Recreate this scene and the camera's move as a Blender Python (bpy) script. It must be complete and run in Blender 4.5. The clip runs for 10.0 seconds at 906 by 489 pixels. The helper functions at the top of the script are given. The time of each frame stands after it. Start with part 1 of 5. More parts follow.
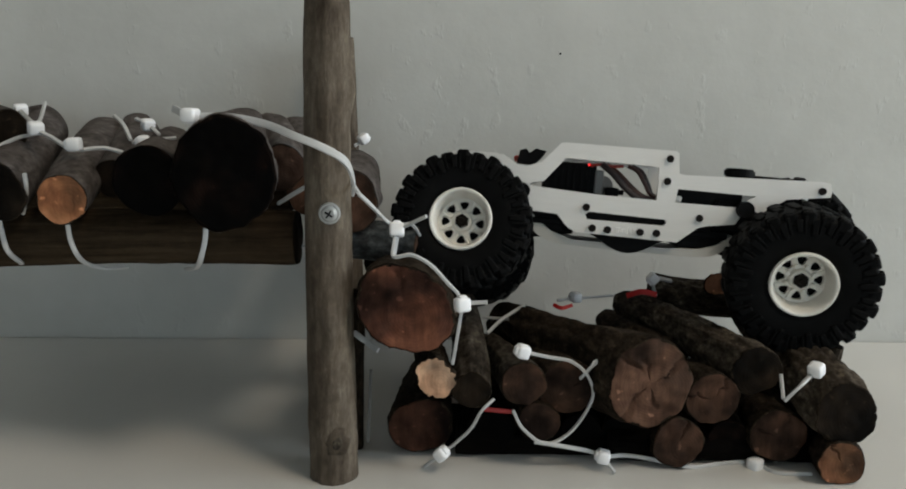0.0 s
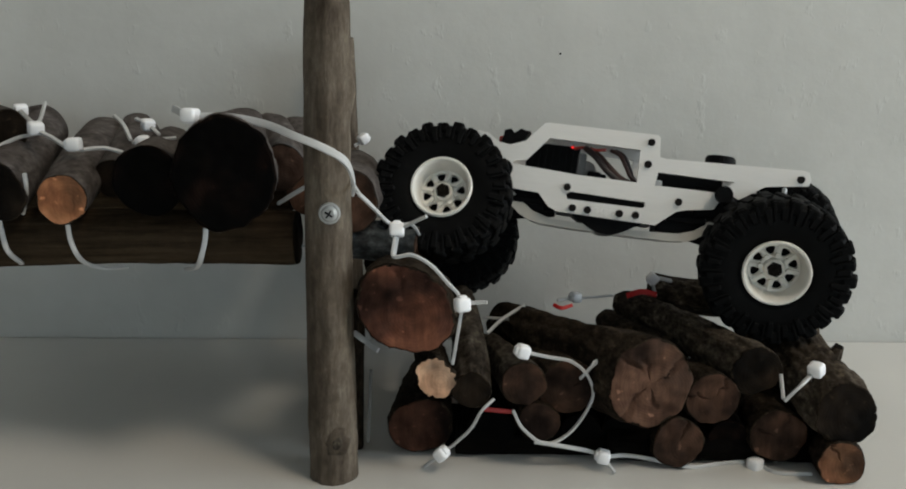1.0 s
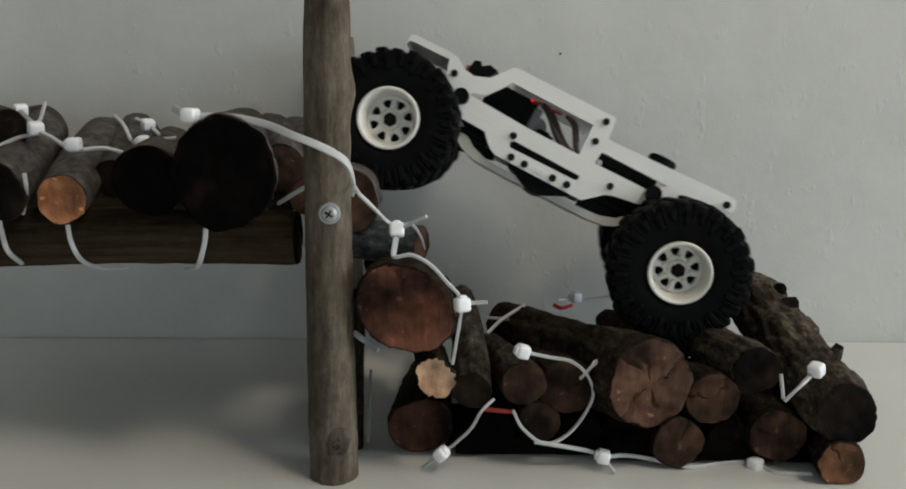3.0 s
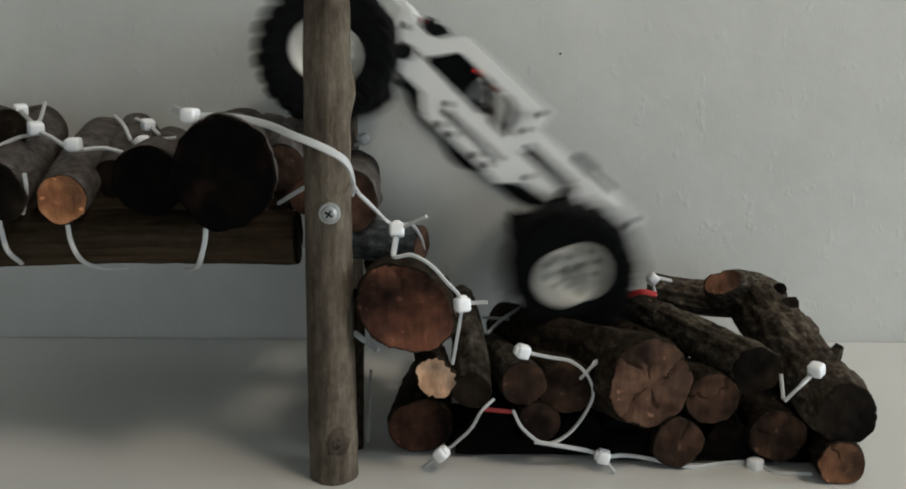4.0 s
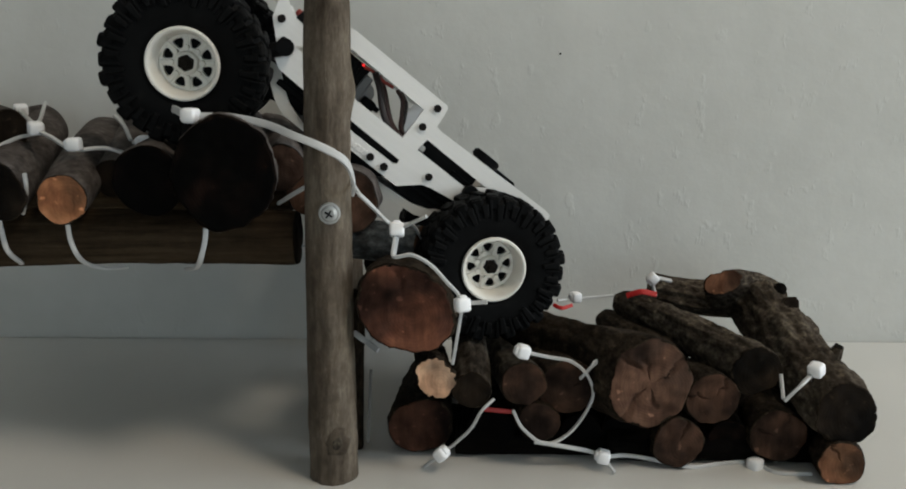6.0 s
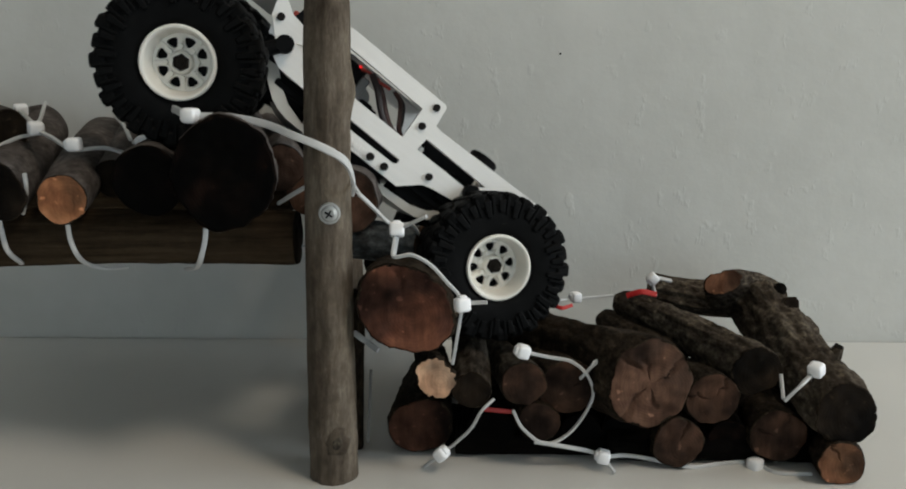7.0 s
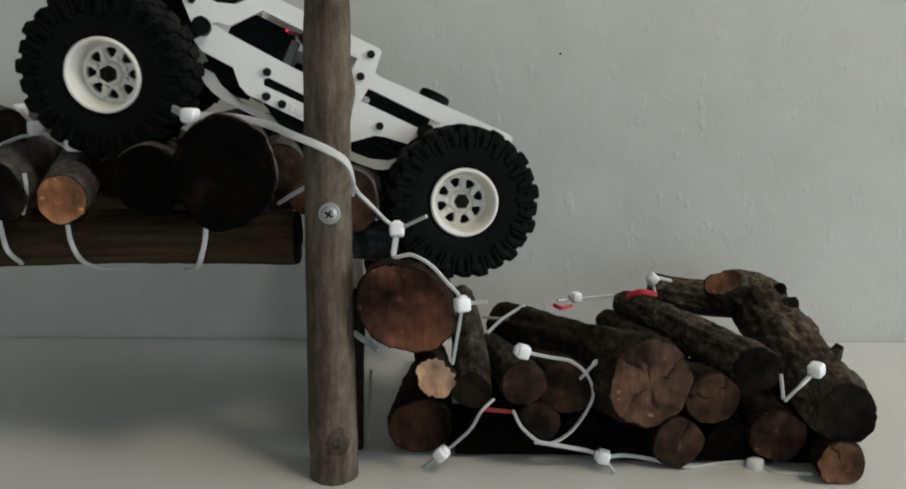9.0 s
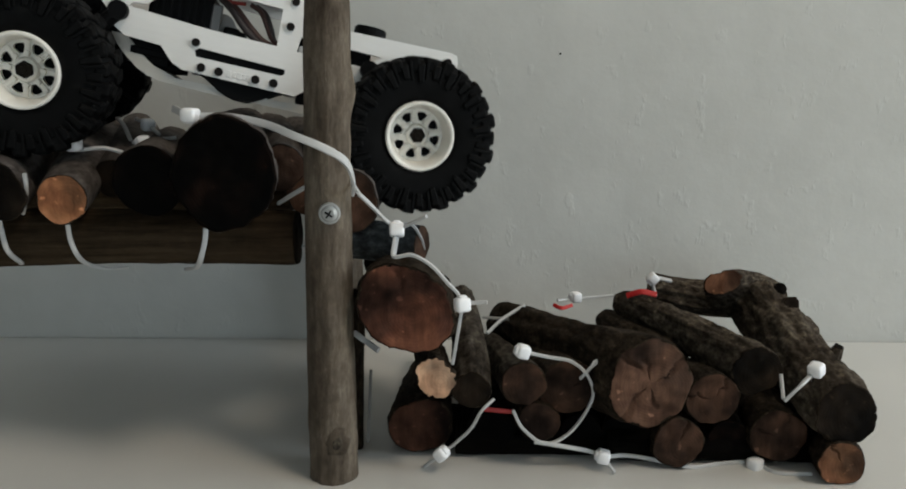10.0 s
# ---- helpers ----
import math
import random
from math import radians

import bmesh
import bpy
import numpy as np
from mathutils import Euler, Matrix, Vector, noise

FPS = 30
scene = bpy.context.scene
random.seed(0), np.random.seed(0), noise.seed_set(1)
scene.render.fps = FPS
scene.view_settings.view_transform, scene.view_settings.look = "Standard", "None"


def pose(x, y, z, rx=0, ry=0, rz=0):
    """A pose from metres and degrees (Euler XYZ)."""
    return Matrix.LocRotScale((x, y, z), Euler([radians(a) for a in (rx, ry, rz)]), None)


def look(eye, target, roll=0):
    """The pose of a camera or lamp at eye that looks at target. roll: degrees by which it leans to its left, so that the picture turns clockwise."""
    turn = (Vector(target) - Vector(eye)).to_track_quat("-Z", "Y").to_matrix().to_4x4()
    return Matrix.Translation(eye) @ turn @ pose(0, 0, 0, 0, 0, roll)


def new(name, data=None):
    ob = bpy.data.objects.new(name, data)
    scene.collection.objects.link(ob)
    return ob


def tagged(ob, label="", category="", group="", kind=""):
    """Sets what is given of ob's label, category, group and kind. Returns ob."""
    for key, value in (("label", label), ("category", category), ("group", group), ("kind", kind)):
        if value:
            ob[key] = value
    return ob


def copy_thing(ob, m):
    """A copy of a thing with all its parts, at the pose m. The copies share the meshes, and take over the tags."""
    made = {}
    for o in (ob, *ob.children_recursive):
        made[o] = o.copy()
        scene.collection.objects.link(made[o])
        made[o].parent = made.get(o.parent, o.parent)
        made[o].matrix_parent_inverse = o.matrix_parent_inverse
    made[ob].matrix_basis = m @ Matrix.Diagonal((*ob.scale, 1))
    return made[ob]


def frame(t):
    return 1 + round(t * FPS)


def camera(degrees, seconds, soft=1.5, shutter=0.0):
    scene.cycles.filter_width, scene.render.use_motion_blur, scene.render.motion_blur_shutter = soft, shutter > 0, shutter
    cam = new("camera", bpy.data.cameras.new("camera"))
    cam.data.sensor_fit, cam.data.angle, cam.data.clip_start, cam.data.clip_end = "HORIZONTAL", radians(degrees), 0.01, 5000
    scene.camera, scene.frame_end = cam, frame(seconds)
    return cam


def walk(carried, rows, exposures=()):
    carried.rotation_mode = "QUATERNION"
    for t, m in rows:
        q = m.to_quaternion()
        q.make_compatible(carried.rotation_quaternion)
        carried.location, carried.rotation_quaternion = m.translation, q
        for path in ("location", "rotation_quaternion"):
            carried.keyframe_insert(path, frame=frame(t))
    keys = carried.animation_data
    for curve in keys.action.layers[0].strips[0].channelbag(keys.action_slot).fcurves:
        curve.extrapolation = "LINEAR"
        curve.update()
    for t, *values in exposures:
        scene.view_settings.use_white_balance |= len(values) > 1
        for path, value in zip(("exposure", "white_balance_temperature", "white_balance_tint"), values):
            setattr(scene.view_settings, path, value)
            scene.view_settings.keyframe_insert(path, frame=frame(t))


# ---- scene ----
cam = camera(58.5, 10.0, soft=1.9, shutter=1.8)
walk(cam, [(0.0, pose(0, 0, 0.147, 77.8, 0, 0)), (10.0, pose(0, 0, 0.147, 77.8, 0, 0))],
     exposures=[(0.0, 0.0), (10.0, 0.0)])

# ---- light ----
world = bpy.data.worlds.new("sky")
world.use_nodes = True
scene.world = world
sky = world.node_tree.nodes.new("ShaderNodeTexSky")
sky.sky_type, sky.sun_disc = "NISHITA", False
sky.sun_elevation, sky.sun_rotation = radians(40), radians(60)
world.node_tree.links.new(sky.outputs[0], world.node_tree.nodes["Background"].inputs[0])
world.node_tree.nodes["Background"].inputs[1].default_value = 0.08


def window_light(name, place, target, w, h, power, colour):
    data = bpy.data.lights.new(name, "AREA")
    data.shape, data.size, data.size_y, data.energy, data.color = "RECTANGLE", w, h, power, colour
    ob = new(name, data)
    ob.matrix_world = look(place, target)
    return ob


# a warm pendant lamp over the table, cool daylight from a window in the east wall and a low one behind the camera
window_light("south_daylight", (0.45, -2.44, 0.28), (0.05, 0.4, 0.08), 1.4, 0.9, 8.3, (0.76, 0.92, 1.0))
window_light("east_daylight", (1.79, -0.1, 0.47), (0.0, 0.35, 0.05), 0.9, 0.9, 19.5, (0.85, 0.95, 1.0))
window_light("pendant_bulb", (0.75, -0.3, 1.3), (0.05, 0.3, 0.0), 0.3, 0.3, 7.0, (1.0, 0.875, 0.70))


# ---- materials ----
def material(name, base, rough=0.6, metal=0.0):
    m = bpy.data.materials.new(name)
    m.use_nodes = True
    b = m.node_tree.nodes["Principled BSDF"]
    b.inputs["Base Color"].default_value = (*base, 1)
    b.inputs["Roughness"].default_value = rough
    b.inputs["Metallic"].default_value = metal
    return m


def node(m, kind, **inputs):
    n = m.node_tree.nodes.new(kind)
    for k, v in inputs.items():
        n.inputs[k].default_value = v
    return n


def link(m, a, b):
    m.node_tree.links.new(a, b)


def bsdf(m):
    return m.node_tree.nodes["Principled BSDF"]


def coords(m, scale):
    c = m.node_tree.nodes.new("ShaderNodeTexCoord")
    info = m.node_tree.nodes.new("ShaderNodeObjectInfo")
    off = node(m, "ShaderNodeVectorMath")
    off.operation = "MULTIPLY_ADD"
    link(m, info.outputs["Random"], off.inputs[0])
    off.inputs[1].default_value = (3.1, 1.7, 2.3)
    link(m, c.outputs["Object"], off.inputs[2])
    mp = node(m, "ShaderNodeMapping", Scale=scale)
    link(m, off.outputs[0], mp.inputs["Vector"])
    return mp.outputs[0]


def ramp(m, fac, stops):
    r = m.node_tree.nodes.new("ShaderNodeValToRGB")
    el = r.color_ramp.elements
    while len(el) < len(stops):
        el.new(0.5)
    for e, (p, c) in zip(el, stops):
        e.position, e.color = p, (*c, 1)
    link(m, fac, r.inputs[0])
    return r.outputs[0]


def bump(m, height, strength, distance, normal=None):
    b = node(m, "ShaderNodeBump", Strength=strength, Distance=distance)
    link(m, height, b.inputs["Height"])
    if normal:
        link(m, normal, b.inputs["Normal"])
    return b.outputs[0]


def mix(m, fac, a, b, kind="MULTIPLY"):
    x = m.node_tree.nodes.new("ShaderNodeMix")
    x.data_type, x.blend_type = "RGBA", kind
    if isinstance(fac, float):
        x.inputs[0].default_value = fac
    else:
        link(m, fac, x.inputs[0])
    link(m, a, x.inputs[6])
    link(m, b, x.inputs[7])
    return x.outputs[2]


def dull(m, level=0.06):
    bsdf(m).inputs["Specular IOR Level"].default_value = level
    return m


def bark(name, low, mid, high, relief=0.7, along=70, blotch=35, specks=1.0):
    """Bark with fibres along the log, lichen-grey patches and dark pits."""
    m = material(name, mid, 0.85)
    fibre = node(m, "ShaderNodeTexNoise", Scale=1.0, Detail=8.0, Roughness=0.65)
    link(m, coords(m, (420, 420, along)), fibre.inputs["Vector"])
    patch = node(m, "ShaderNodeTexNoise", Scale=1.0, Detail=5.0, Roughness=0.6)
    link(m, coords(m, (60, 60, blotch)), patch.inputs["Vector"])
    fine = ramp(m, fibre.outputs[0], [(0.28, low), (0.5, mid), (0.72, high)])
    tone = ramp(m, patch.outputs[0], [(0.3, (0.42, 0.39, 0.37)), (0.48, (0.88, 0.86, 0.84)), (0.7, (1.5, 1.52, 1.5))])
    speck = node(m, "ShaderNodeTexNoise", Scale=1.0, Detail=3.0, Roughness=0.7)
    link(m, coords(m, (340, 340, 260)), speck.inputs["Vector"])
    lichen = ramp(m, speck.outputs[0], [(0.32, (0.5, 0.47, 0.45)), (0.5, (0.95, 0.95, 0.95)), (0.62, (1.35, 1.36, 1.3)), (0.72, (2.4, 2.45, 2.3))])
    link(m, mix(m, specks, mix(m, 1.0, fine, tone), lichen), bsdf(m).inputs["Base Color"])
    n = bump(m, patch.outputs[0], relief * 0.6, 0.002, bump(m, speck.outputs[0], relief * 0.5, 0.0006))
    link(m, bump(m, fibre.outputs[0], relief, 0.0009, n), bsdf(m).inputs["Normal"])
    return dull(m)


def cut(name, heart, sap, edge, rough=0.75):
    """Sawn end grain: growth rings, rays, stains; z is the log's axis."""
    m = material(name, sap, rough)
    c = coords(m, (1, 1, 1))
    tc = m.node_tree.nodes.new("ShaderNodeTexCoord")
    warp = node(m, "ShaderNodeTexNoise", Scale=90.0, Detail=3.0)
    link(m, c, warp.inputs["Vector"])
    shift = node(m, "ShaderNodeVectorMath")
    shift.operation = "MULTIPLY_ADD"
    link(m, warp.outputs[1], shift.inputs[0])
    shift.inputs[1].default_value = (0.004, 0.004, 0)
    link(m, tc.outputs["Object"], shift.inputs[2])
    rings = m.node_tree.nodes.new("ShaderNodeTexWave")
    rings.wave_type, rings.rings_direction = "RINGS", "Z"
    rings.inputs["Scale"].default_value = 260.0
    rings.inputs["Distortion"].default_value = 3.5
    rings.inputs["Detail"].default_value = 2.0
    link(m, shift.outputs[0], rings.inputs["Vector"])
    blot = node(m, "ShaderNodeTexNoise", Scale=85.0, Detail=5.0, Roughness=0.55)
    link(m, c, blot.inputs["Vector"])
    stain = node(m, "ShaderNodeTexNoise", Scale=46.0, Detail=3.0, Roughness=0.5)
    link(m, c, stain.inputs["Vector"])
    tone = ramp(m, blot.outputs[0], [(0.3, edge), (0.5, sap), (0.7, heart)])
    dark = ramp(m, stain.outputs[0], [(0.36, (0.22, 0.23, 0.25)), (0.46, (0.62, 0.62, 0.64)), (0.54, (1.1, 1.02, 0.98)), (0.66, (1.75, 1.6, 1.55))])
    tone = mix(m, 1.0, tone, dark)
    line = ramp(m, rings.outputs[0], [(0.0, (0.78, 0.75, 0.73)), (0.7, (1, 1, 1))])
    ray = node(m, "ShaderNodeTexNoise", Scale=1.0, Detail=4.0, Roughness=0.65)
    link(m, coords(m, (420, 60, 300)), ray.inputs["Vector"])
    streak = ramp(m, ray.outputs[0], [(0.36, (0.8, 0.79, 0.79)), (0.5, (1, 1, 1)), (0.66, (1.16, 1.15, 1.15))])
    tone = mix(m, 1.0, tone, streak)
    fleck = node(m, "ShaderNodeTexNoise", Scale=330.0, Detail=1.0)
    link(m, c, fleck.inputs["Vector"])
    spots = ramp(m, fleck.outputs[0], [(0.3, (0.88, 0.88, 0.88)), (0.7, (1.0, 1.0, 1.0)), (0.77, (2.4, 2.4, 2.4))])
    link(m, mix(m, 1.0, mix(m, 0.22, tone, line), spots), bsdf(m).inputs["Base Color"])
    n = bump(m, rings.outputs[0], 0.12, 0.0003)
    link(m, bump(m, blot.outputs[0], 0.35, 0.001, n), bsdf(m).inputs["Normal"])
    return dull(m)


BARK_GREY = bark("bark_grey", (0.0157, 0.0131, 0.0104), (0.0538, 0.0454, 0.0375), (0.0938, 0.0834, 0.0704), along=150, blotch=60)
BARK_DARK = bark("bark_dark", (0.00733, 0.00549, 0.00405), (0.0265, 0.0196, 0.014), (0.0531, 0.0412, 0.0296), 0.9, along=170, blotch=70)
BARK_KNOB = bark("bark_lichen", (0.0175, 0.0142, 0.0103), (0.0644, 0.0517, 0.0404), (0.129, 0.108, 0.0892), 1.0, along=260, blotch=75)
# bark with the pile's inner shade put into its near-black colour
BARK_SHADE = bark("bark_shade", (0.0008, 0.0006, 0.0005), (0.002, 0.0015, 0.0012), (0.004, 0.003, 0.0025), 0.6, along=170, blotch=70)
BARK_DECK = bark("bark_deck", (0.043, 0.037, 0.0344), (0.0843, 0.074, 0.0714), (0.129, 0.117, 0.112), 0.35, along=120, blotch=40, specks=0.35)
# very dark brown bark for the rim of the near-black ends
BARK_RIM = bark("bark_rim", (0.0012, 0.0007, 0.0005), (0.006, 0.0035, 0.0025), (0.014, 0.0085, 0.006), 0.8, along=170, blotch=70)
BARK_POST = bark("bark_post", (0.0791, 0.0629, 0.0481), (0.116, 0.0948, 0.0752), (0.163, 0.138, 0.112), 0.9, along=110, blotch=28, specks=0.25)
BARK_PALE = bark("bark_pale", (0.028, 0.031, 0.033), (0.062, 0.068, 0.074), (0.11, 0.12, 0.13), 0.5, along=150, blotch=60)
BARK_BEAM = bark("bark_beam", (0.016, 0.0105, 0.006), (0.042, 0.029, 0.0178), (0.066, 0.048, 0.0298), 0.5, along=22, blotch=10, specks=0.25)
CUT_AGED = cut("cut_aged", (0.084, 0.0487, 0.0336), (0.0495, 0.0293, 0.0204), (0.0249, 0.0155, 0.0117))
CUT_PALE = cut("cut_pale", (0.134, 0.0802, 0.0568), (0.0945, 0.0558, 0.0391), (0.05, 0.0286, 0.0208))
CUT_RED = cut("cut_red", (0.148, 0.0652, 0.04), (0.0862, 0.0383, 0.0258), (0.0433, 0.0228, 0.0168))
CUT_DIM = cut("cut_dim", (0.052, 0.025, 0.0165), (0.031, 0.0155, 0.0105), (0.016, 0.009, 0.0065))
CUT_DARK = cut("cut_dark", (0.0219, 0.0156, 0.0105), (0.013, 0.00972, 0.0067), (0.00642, 0.00501, 0.00378))
# near-black end grain; on the pile's filler logs this black is painted shade
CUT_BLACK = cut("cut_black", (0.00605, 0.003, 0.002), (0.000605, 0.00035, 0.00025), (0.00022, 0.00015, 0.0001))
CUT_WARM = cut("cut_warm", (0.171, 0.091, 0.0519), (0.132, 0.0647, 0.0372), (0.0777, 0.038, 0.0223))
CUT_FRESH = cut("cut_fresh", (0.367, 0.188, 0.103), (0.297, 0.143, 0.0732), (0.193, 0.0836, 0.043), 0.7)
CUT_BLOND = cut("cut_blond", (0.64, 0.44, 0.3), (0.53, 0.35, 0.235), (0.37, 0.225, 0.145), 0.7)
NYLON_HEAD = material("nylon_head", (0.9, 0.9, 0.92), 0.3)
NYLON = material("nylon", (0.5, 0.5, 0.5), 0.4)
bsdf(NYLON).inputs["Subsurface Weight"].default_value = 0.15
bsdf(NYLON).inputs["Subsurface Radius"].default_value = (0.002, 0.002, 0.002)
NYLON_GREY = material("nylon_grey", (0.13, 0.13, 0.125), 0.5)
RED = material("red_plastic", (0.55, 0.02, 0.02), 0.45)

WALL = material("wall_paint", (0.45, 0.45, 0.43), 0.8)
a = node(WALL, "ShaderNodeTexNoise", Scale=30.0, Detail=5.0, Roughness=0.55)
b = node(WALL, "ShaderNodeTexNoise", Scale=1.0, Detail=3.0, Roughness=0.6)
c = node(WALL, "ShaderNodeTexNoise", Scale=220.0, Detail=3.0)
for n, size in ((a, (1, 1, 1)), (b, (95, 95, 55)), (c, (1, 1, 1))):
    link(WALL, coords(WALL, size), n.inputs["Vector"])
link(WALL, ramp(WALL, a.outputs[0], [(0.3, (0.515, 0.515, 0.492)), (0.7, (0.57, 0.57, 0.547))]), bsdf(WALL).inputs["Base Color"])
splat = ramp(WALL, b.outputs[0], [(0.6, (0, 0, 0)), (0.68, (1, 1, 1))])
link(WALL, bump(WALL, c.outputs[0], 0.1, 0.001, bump(WALL, splat, 0.15, 0.001, bump(WALL, a.outputs[0], 0.12, 0.004))), bsdf(WALL).inputs["Normal"])

TABLE = material("table_laminate", (0.76, 0.75, 0.72), 0.28)
a = node(TABLE, "ShaderNodeTexNoise", Scale=14.0, Detail=6.0, Roughness=0.6)
link(TABLE, coords(TABLE, (1, 1, 1)), a.inputs["Vector"])
link(TABLE, ramp(TABLE, a.outputs[0], [(0.3, (0.60, 0.594, 0.572)), (0.7, (0.63, 0.622, 0.598))]), bsdf(TABLE).inputs["Base Color"])
link(TABLE, ramp(TABLE, a.outputs[0], [(0.3, (0.19, 0.19, 0.19)), (0.75, (0.23, 0.23, 0.23))]), bsdf(TABLE).inputs["Roughness"])

FLOOR = material("floor_carpet", (0.2, 0.17, 0.14), 0.95)
PLAIN = material("room_paint", (0.72, 0.71, 0.68), 0.9)

RUBBER = material("tyre_rubber", (0.008, 0.008, 0.009), 0.62)
a = node(RUBBER, "ShaderNodeTexNoise", Scale=1.0, Detail=5.0)
link(RUBBER, coords(RUBBER, (260, 260, 260)), a.inputs["Vector"])
link(RUBBER, ramp(RUBBER, a.outputs[0], [(0.35, (0.0014, 0.0015, 0.0016)), (0.62, (0.0028, 0.0029, 0.0032)), (0.8, (0.008, 0.0078, 0.0074))]), bsdf(RUBBER).inputs["Base Color"])
link(RUBBER, bump(RUBBER, a.outputs[0], 0.25, 0.0005), bsdf(RUBBER).inputs["Normal"])
dull(RUBBER, 0.09)
WHITE = material("white_print", (0.8, 0.78, 0.74), 0.45)
a = node(WHITE, "ShaderNodeTexNoise", Scale=1.0, Detail=4.0)
link(WHITE, coords(WHITE, (120, 120, 900)), a.inputs["Vector"])
link(WHITE, ramp(WHITE, a.outputs[0], [(0.3, (0.77, 0.755, 0.735)), (0.7, (0.80, 0.785, 0.765))]), bsdf(WHITE).inputs["Base Color"])
link(WHITE, bump(WHITE, a.outputs[0], 0.04, 0.0002), bsdf(WHITE).inputs["Normal"])
CREAM = material("rim_plastic", (0.8, 0.775, 0.72), 0.4)
GREY_PRINT = material("translucent_print", (0.52, 0.5, 0.46), 0.4)
BLACK = dull(material("black_plastic", (0.004, 0.004, 0.0044), 0.55), 0.07)
STEEL = dull(material("dark_screw", (0.01, 0.008, 0.007), 0.55), 0.1)
NUT = dull(material("brown_black_nut", (0.009, 0.007, 0.005), 0.6), 0.08)
SILVER = material("motor_can", (0.14, 0.14, 0.14), 0.5, 0.3)
ZINC = material("zinc_screw", (0.4, 0.4, 0.39), 0.55, 0.3)
WIRE_DARK = material("wire_dark", (0.02, 0.012, 0.012), 0.5)
WIRE_BROWN = material("wire_brown", (0.045, 0.016, 0.012), 0.5)
WIRE_RED = material("wire_red", (0.3, 0.03, 0.02), 0.5)
GLOW = material("red_led", (0.4, 0.0, 0.0), 0.4)
bsdf(GLOW).inputs["Emission Color"].default_value = (1, 0.02, 0.02, 1)
bsdf(GLOW).inputs["Emission Strength"].default_value = 1.0
DOT = material("dark_mark", (0.02, 0.02, 0.02), 0.8)


# ---- building blocks ----
def mesh_of(name, bm, mats):
    me = bpy.data.meshes.new(name)
    bmesh.ops.recalc_face_normals(bm, faces=bm.faces)
    bm.to_mesh(me)
    bm.free()
    for m in mats if isinstance(mats, (list, tuple)) else [mats]:
        me.materials.append(m)
    return me


def part(name, bm, mat, parent=None, label="", smooth=False):
    me = mesh_of(name, bm, mat)
    if smooth:
        for p in me.polygons:
            p.use_smooth = True
    ob = new(name, me)
    ob.parent = parent
    if label:
        tagged(ob, label)
    return ob


def box(bm, lo, hi, bevel=0.0):
    m = Matrix.Translation([(a + b) / 2 for a, b in zip(lo, hi)]) @ Matrix.Diagonal([b - a for a, b in zip(lo, hi)] + [1])
    r = bmesh.ops.create_cube(bm, size=1, matrix=m)
    if bevel:
        es = list({e for v in r["verts"] for e in v.link_edges})
        bmesh.ops.bevel(bm, geom=es, offset=bevel, segments=2, affect="EDGES", profile=0.5)
    return bm


def cyl(bm, a, b, r0, r1=None, seg=20):
    a, b = Vector(a), Vector(b)
    q = (b - a).to_track_quat("Z", "Y").to_matrix().to_4x4()
    m = Matrix.Translation((a + b) / 2) @ q
    bmesh.ops.create_cone(bm, cap_ends=True, segments=seg, radius1=r0, radius2=r0 if r1 is None else r1, depth=(b - a).length, matrix=m)
    return bm


def lathe(bm, profile, seg=48, axis="Y"):
    """Closed ring of (radius, along) points turned round the Y axis."""
    loops = []
    for i in range(seg):
        a = 2 * math.pi * i / seg
        loops.append([bm.verts.new((r * math.cos(a), y, r * math.sin(a))) for r, y in profile])
    k = len(profile)
    for i in range(seg):
        p, q = loops[i], loops[(i + 1) % seg]
        for j in range(k):
            bm.faces.new((p[j], p[(j + 1) % k], q[(j + 1) % k], q[j]))
    return bm


def plate(bm, outline, y0, y1, holes=()):
    """A flat plate in the x-z plane, from y0 to y1, with holes through it."""
    def ring(pts, y):
        vs = [bm.verts.new((x / 1000, y, z / 1000)) for x, z in pts]
        return vs, [bm.edges.new((vs[i], vs[(i + 1) % len(vs)])) for i in range(len(vs))]
    sides = []
    for y in (y0, y1):
        edges, rings = [], []
        for pts in (outline, *holes):
            vs, es = ring(pts, y)
            rings.append(vs)
            edges += es
        bmesh.ops.triangle_fill(bm, edges=edges, use_beauty=True)
        sides.append(rings)
    for ra, rb in zip(*sides):
        for i in range(len(ra)):
            j = (i + 1) % len(ra)
            bm.faces.new((ra[i], ra[j], rb[j], rb[i]))
    return bm


def tube(bm, pts, r, seg=8):
    """A round wire through the points."""
    path = smooth_path([Vector(p) for p in pts], 6)
    rings, up = [], Vector((0.3, 0.8, 0.52))
    for i, p in enumerate(path):
        d = (path[min(i + 1, len(path) - 1)] - path[max(i - 1, 0)]).normalized()
        s = d.cross(up).normalized()
        n = s.cross(d)
        rings.append([bm.verts.new(p + r * (math.cos(a) * s + math.sin(a) * n)) for a in [2 * math.pi * k / seg for k in range(seg)]])
    for a, b in zip(rings, rings[1:]):
        for k in range(seg):
            bm.faces.new((a[k], a[(k + 1) % seg], b[(k + 1) % seg], b[k]))
    bm.faces.new(rings[0])
    bm.faces.new(rings[-1][::-1])
    return bm


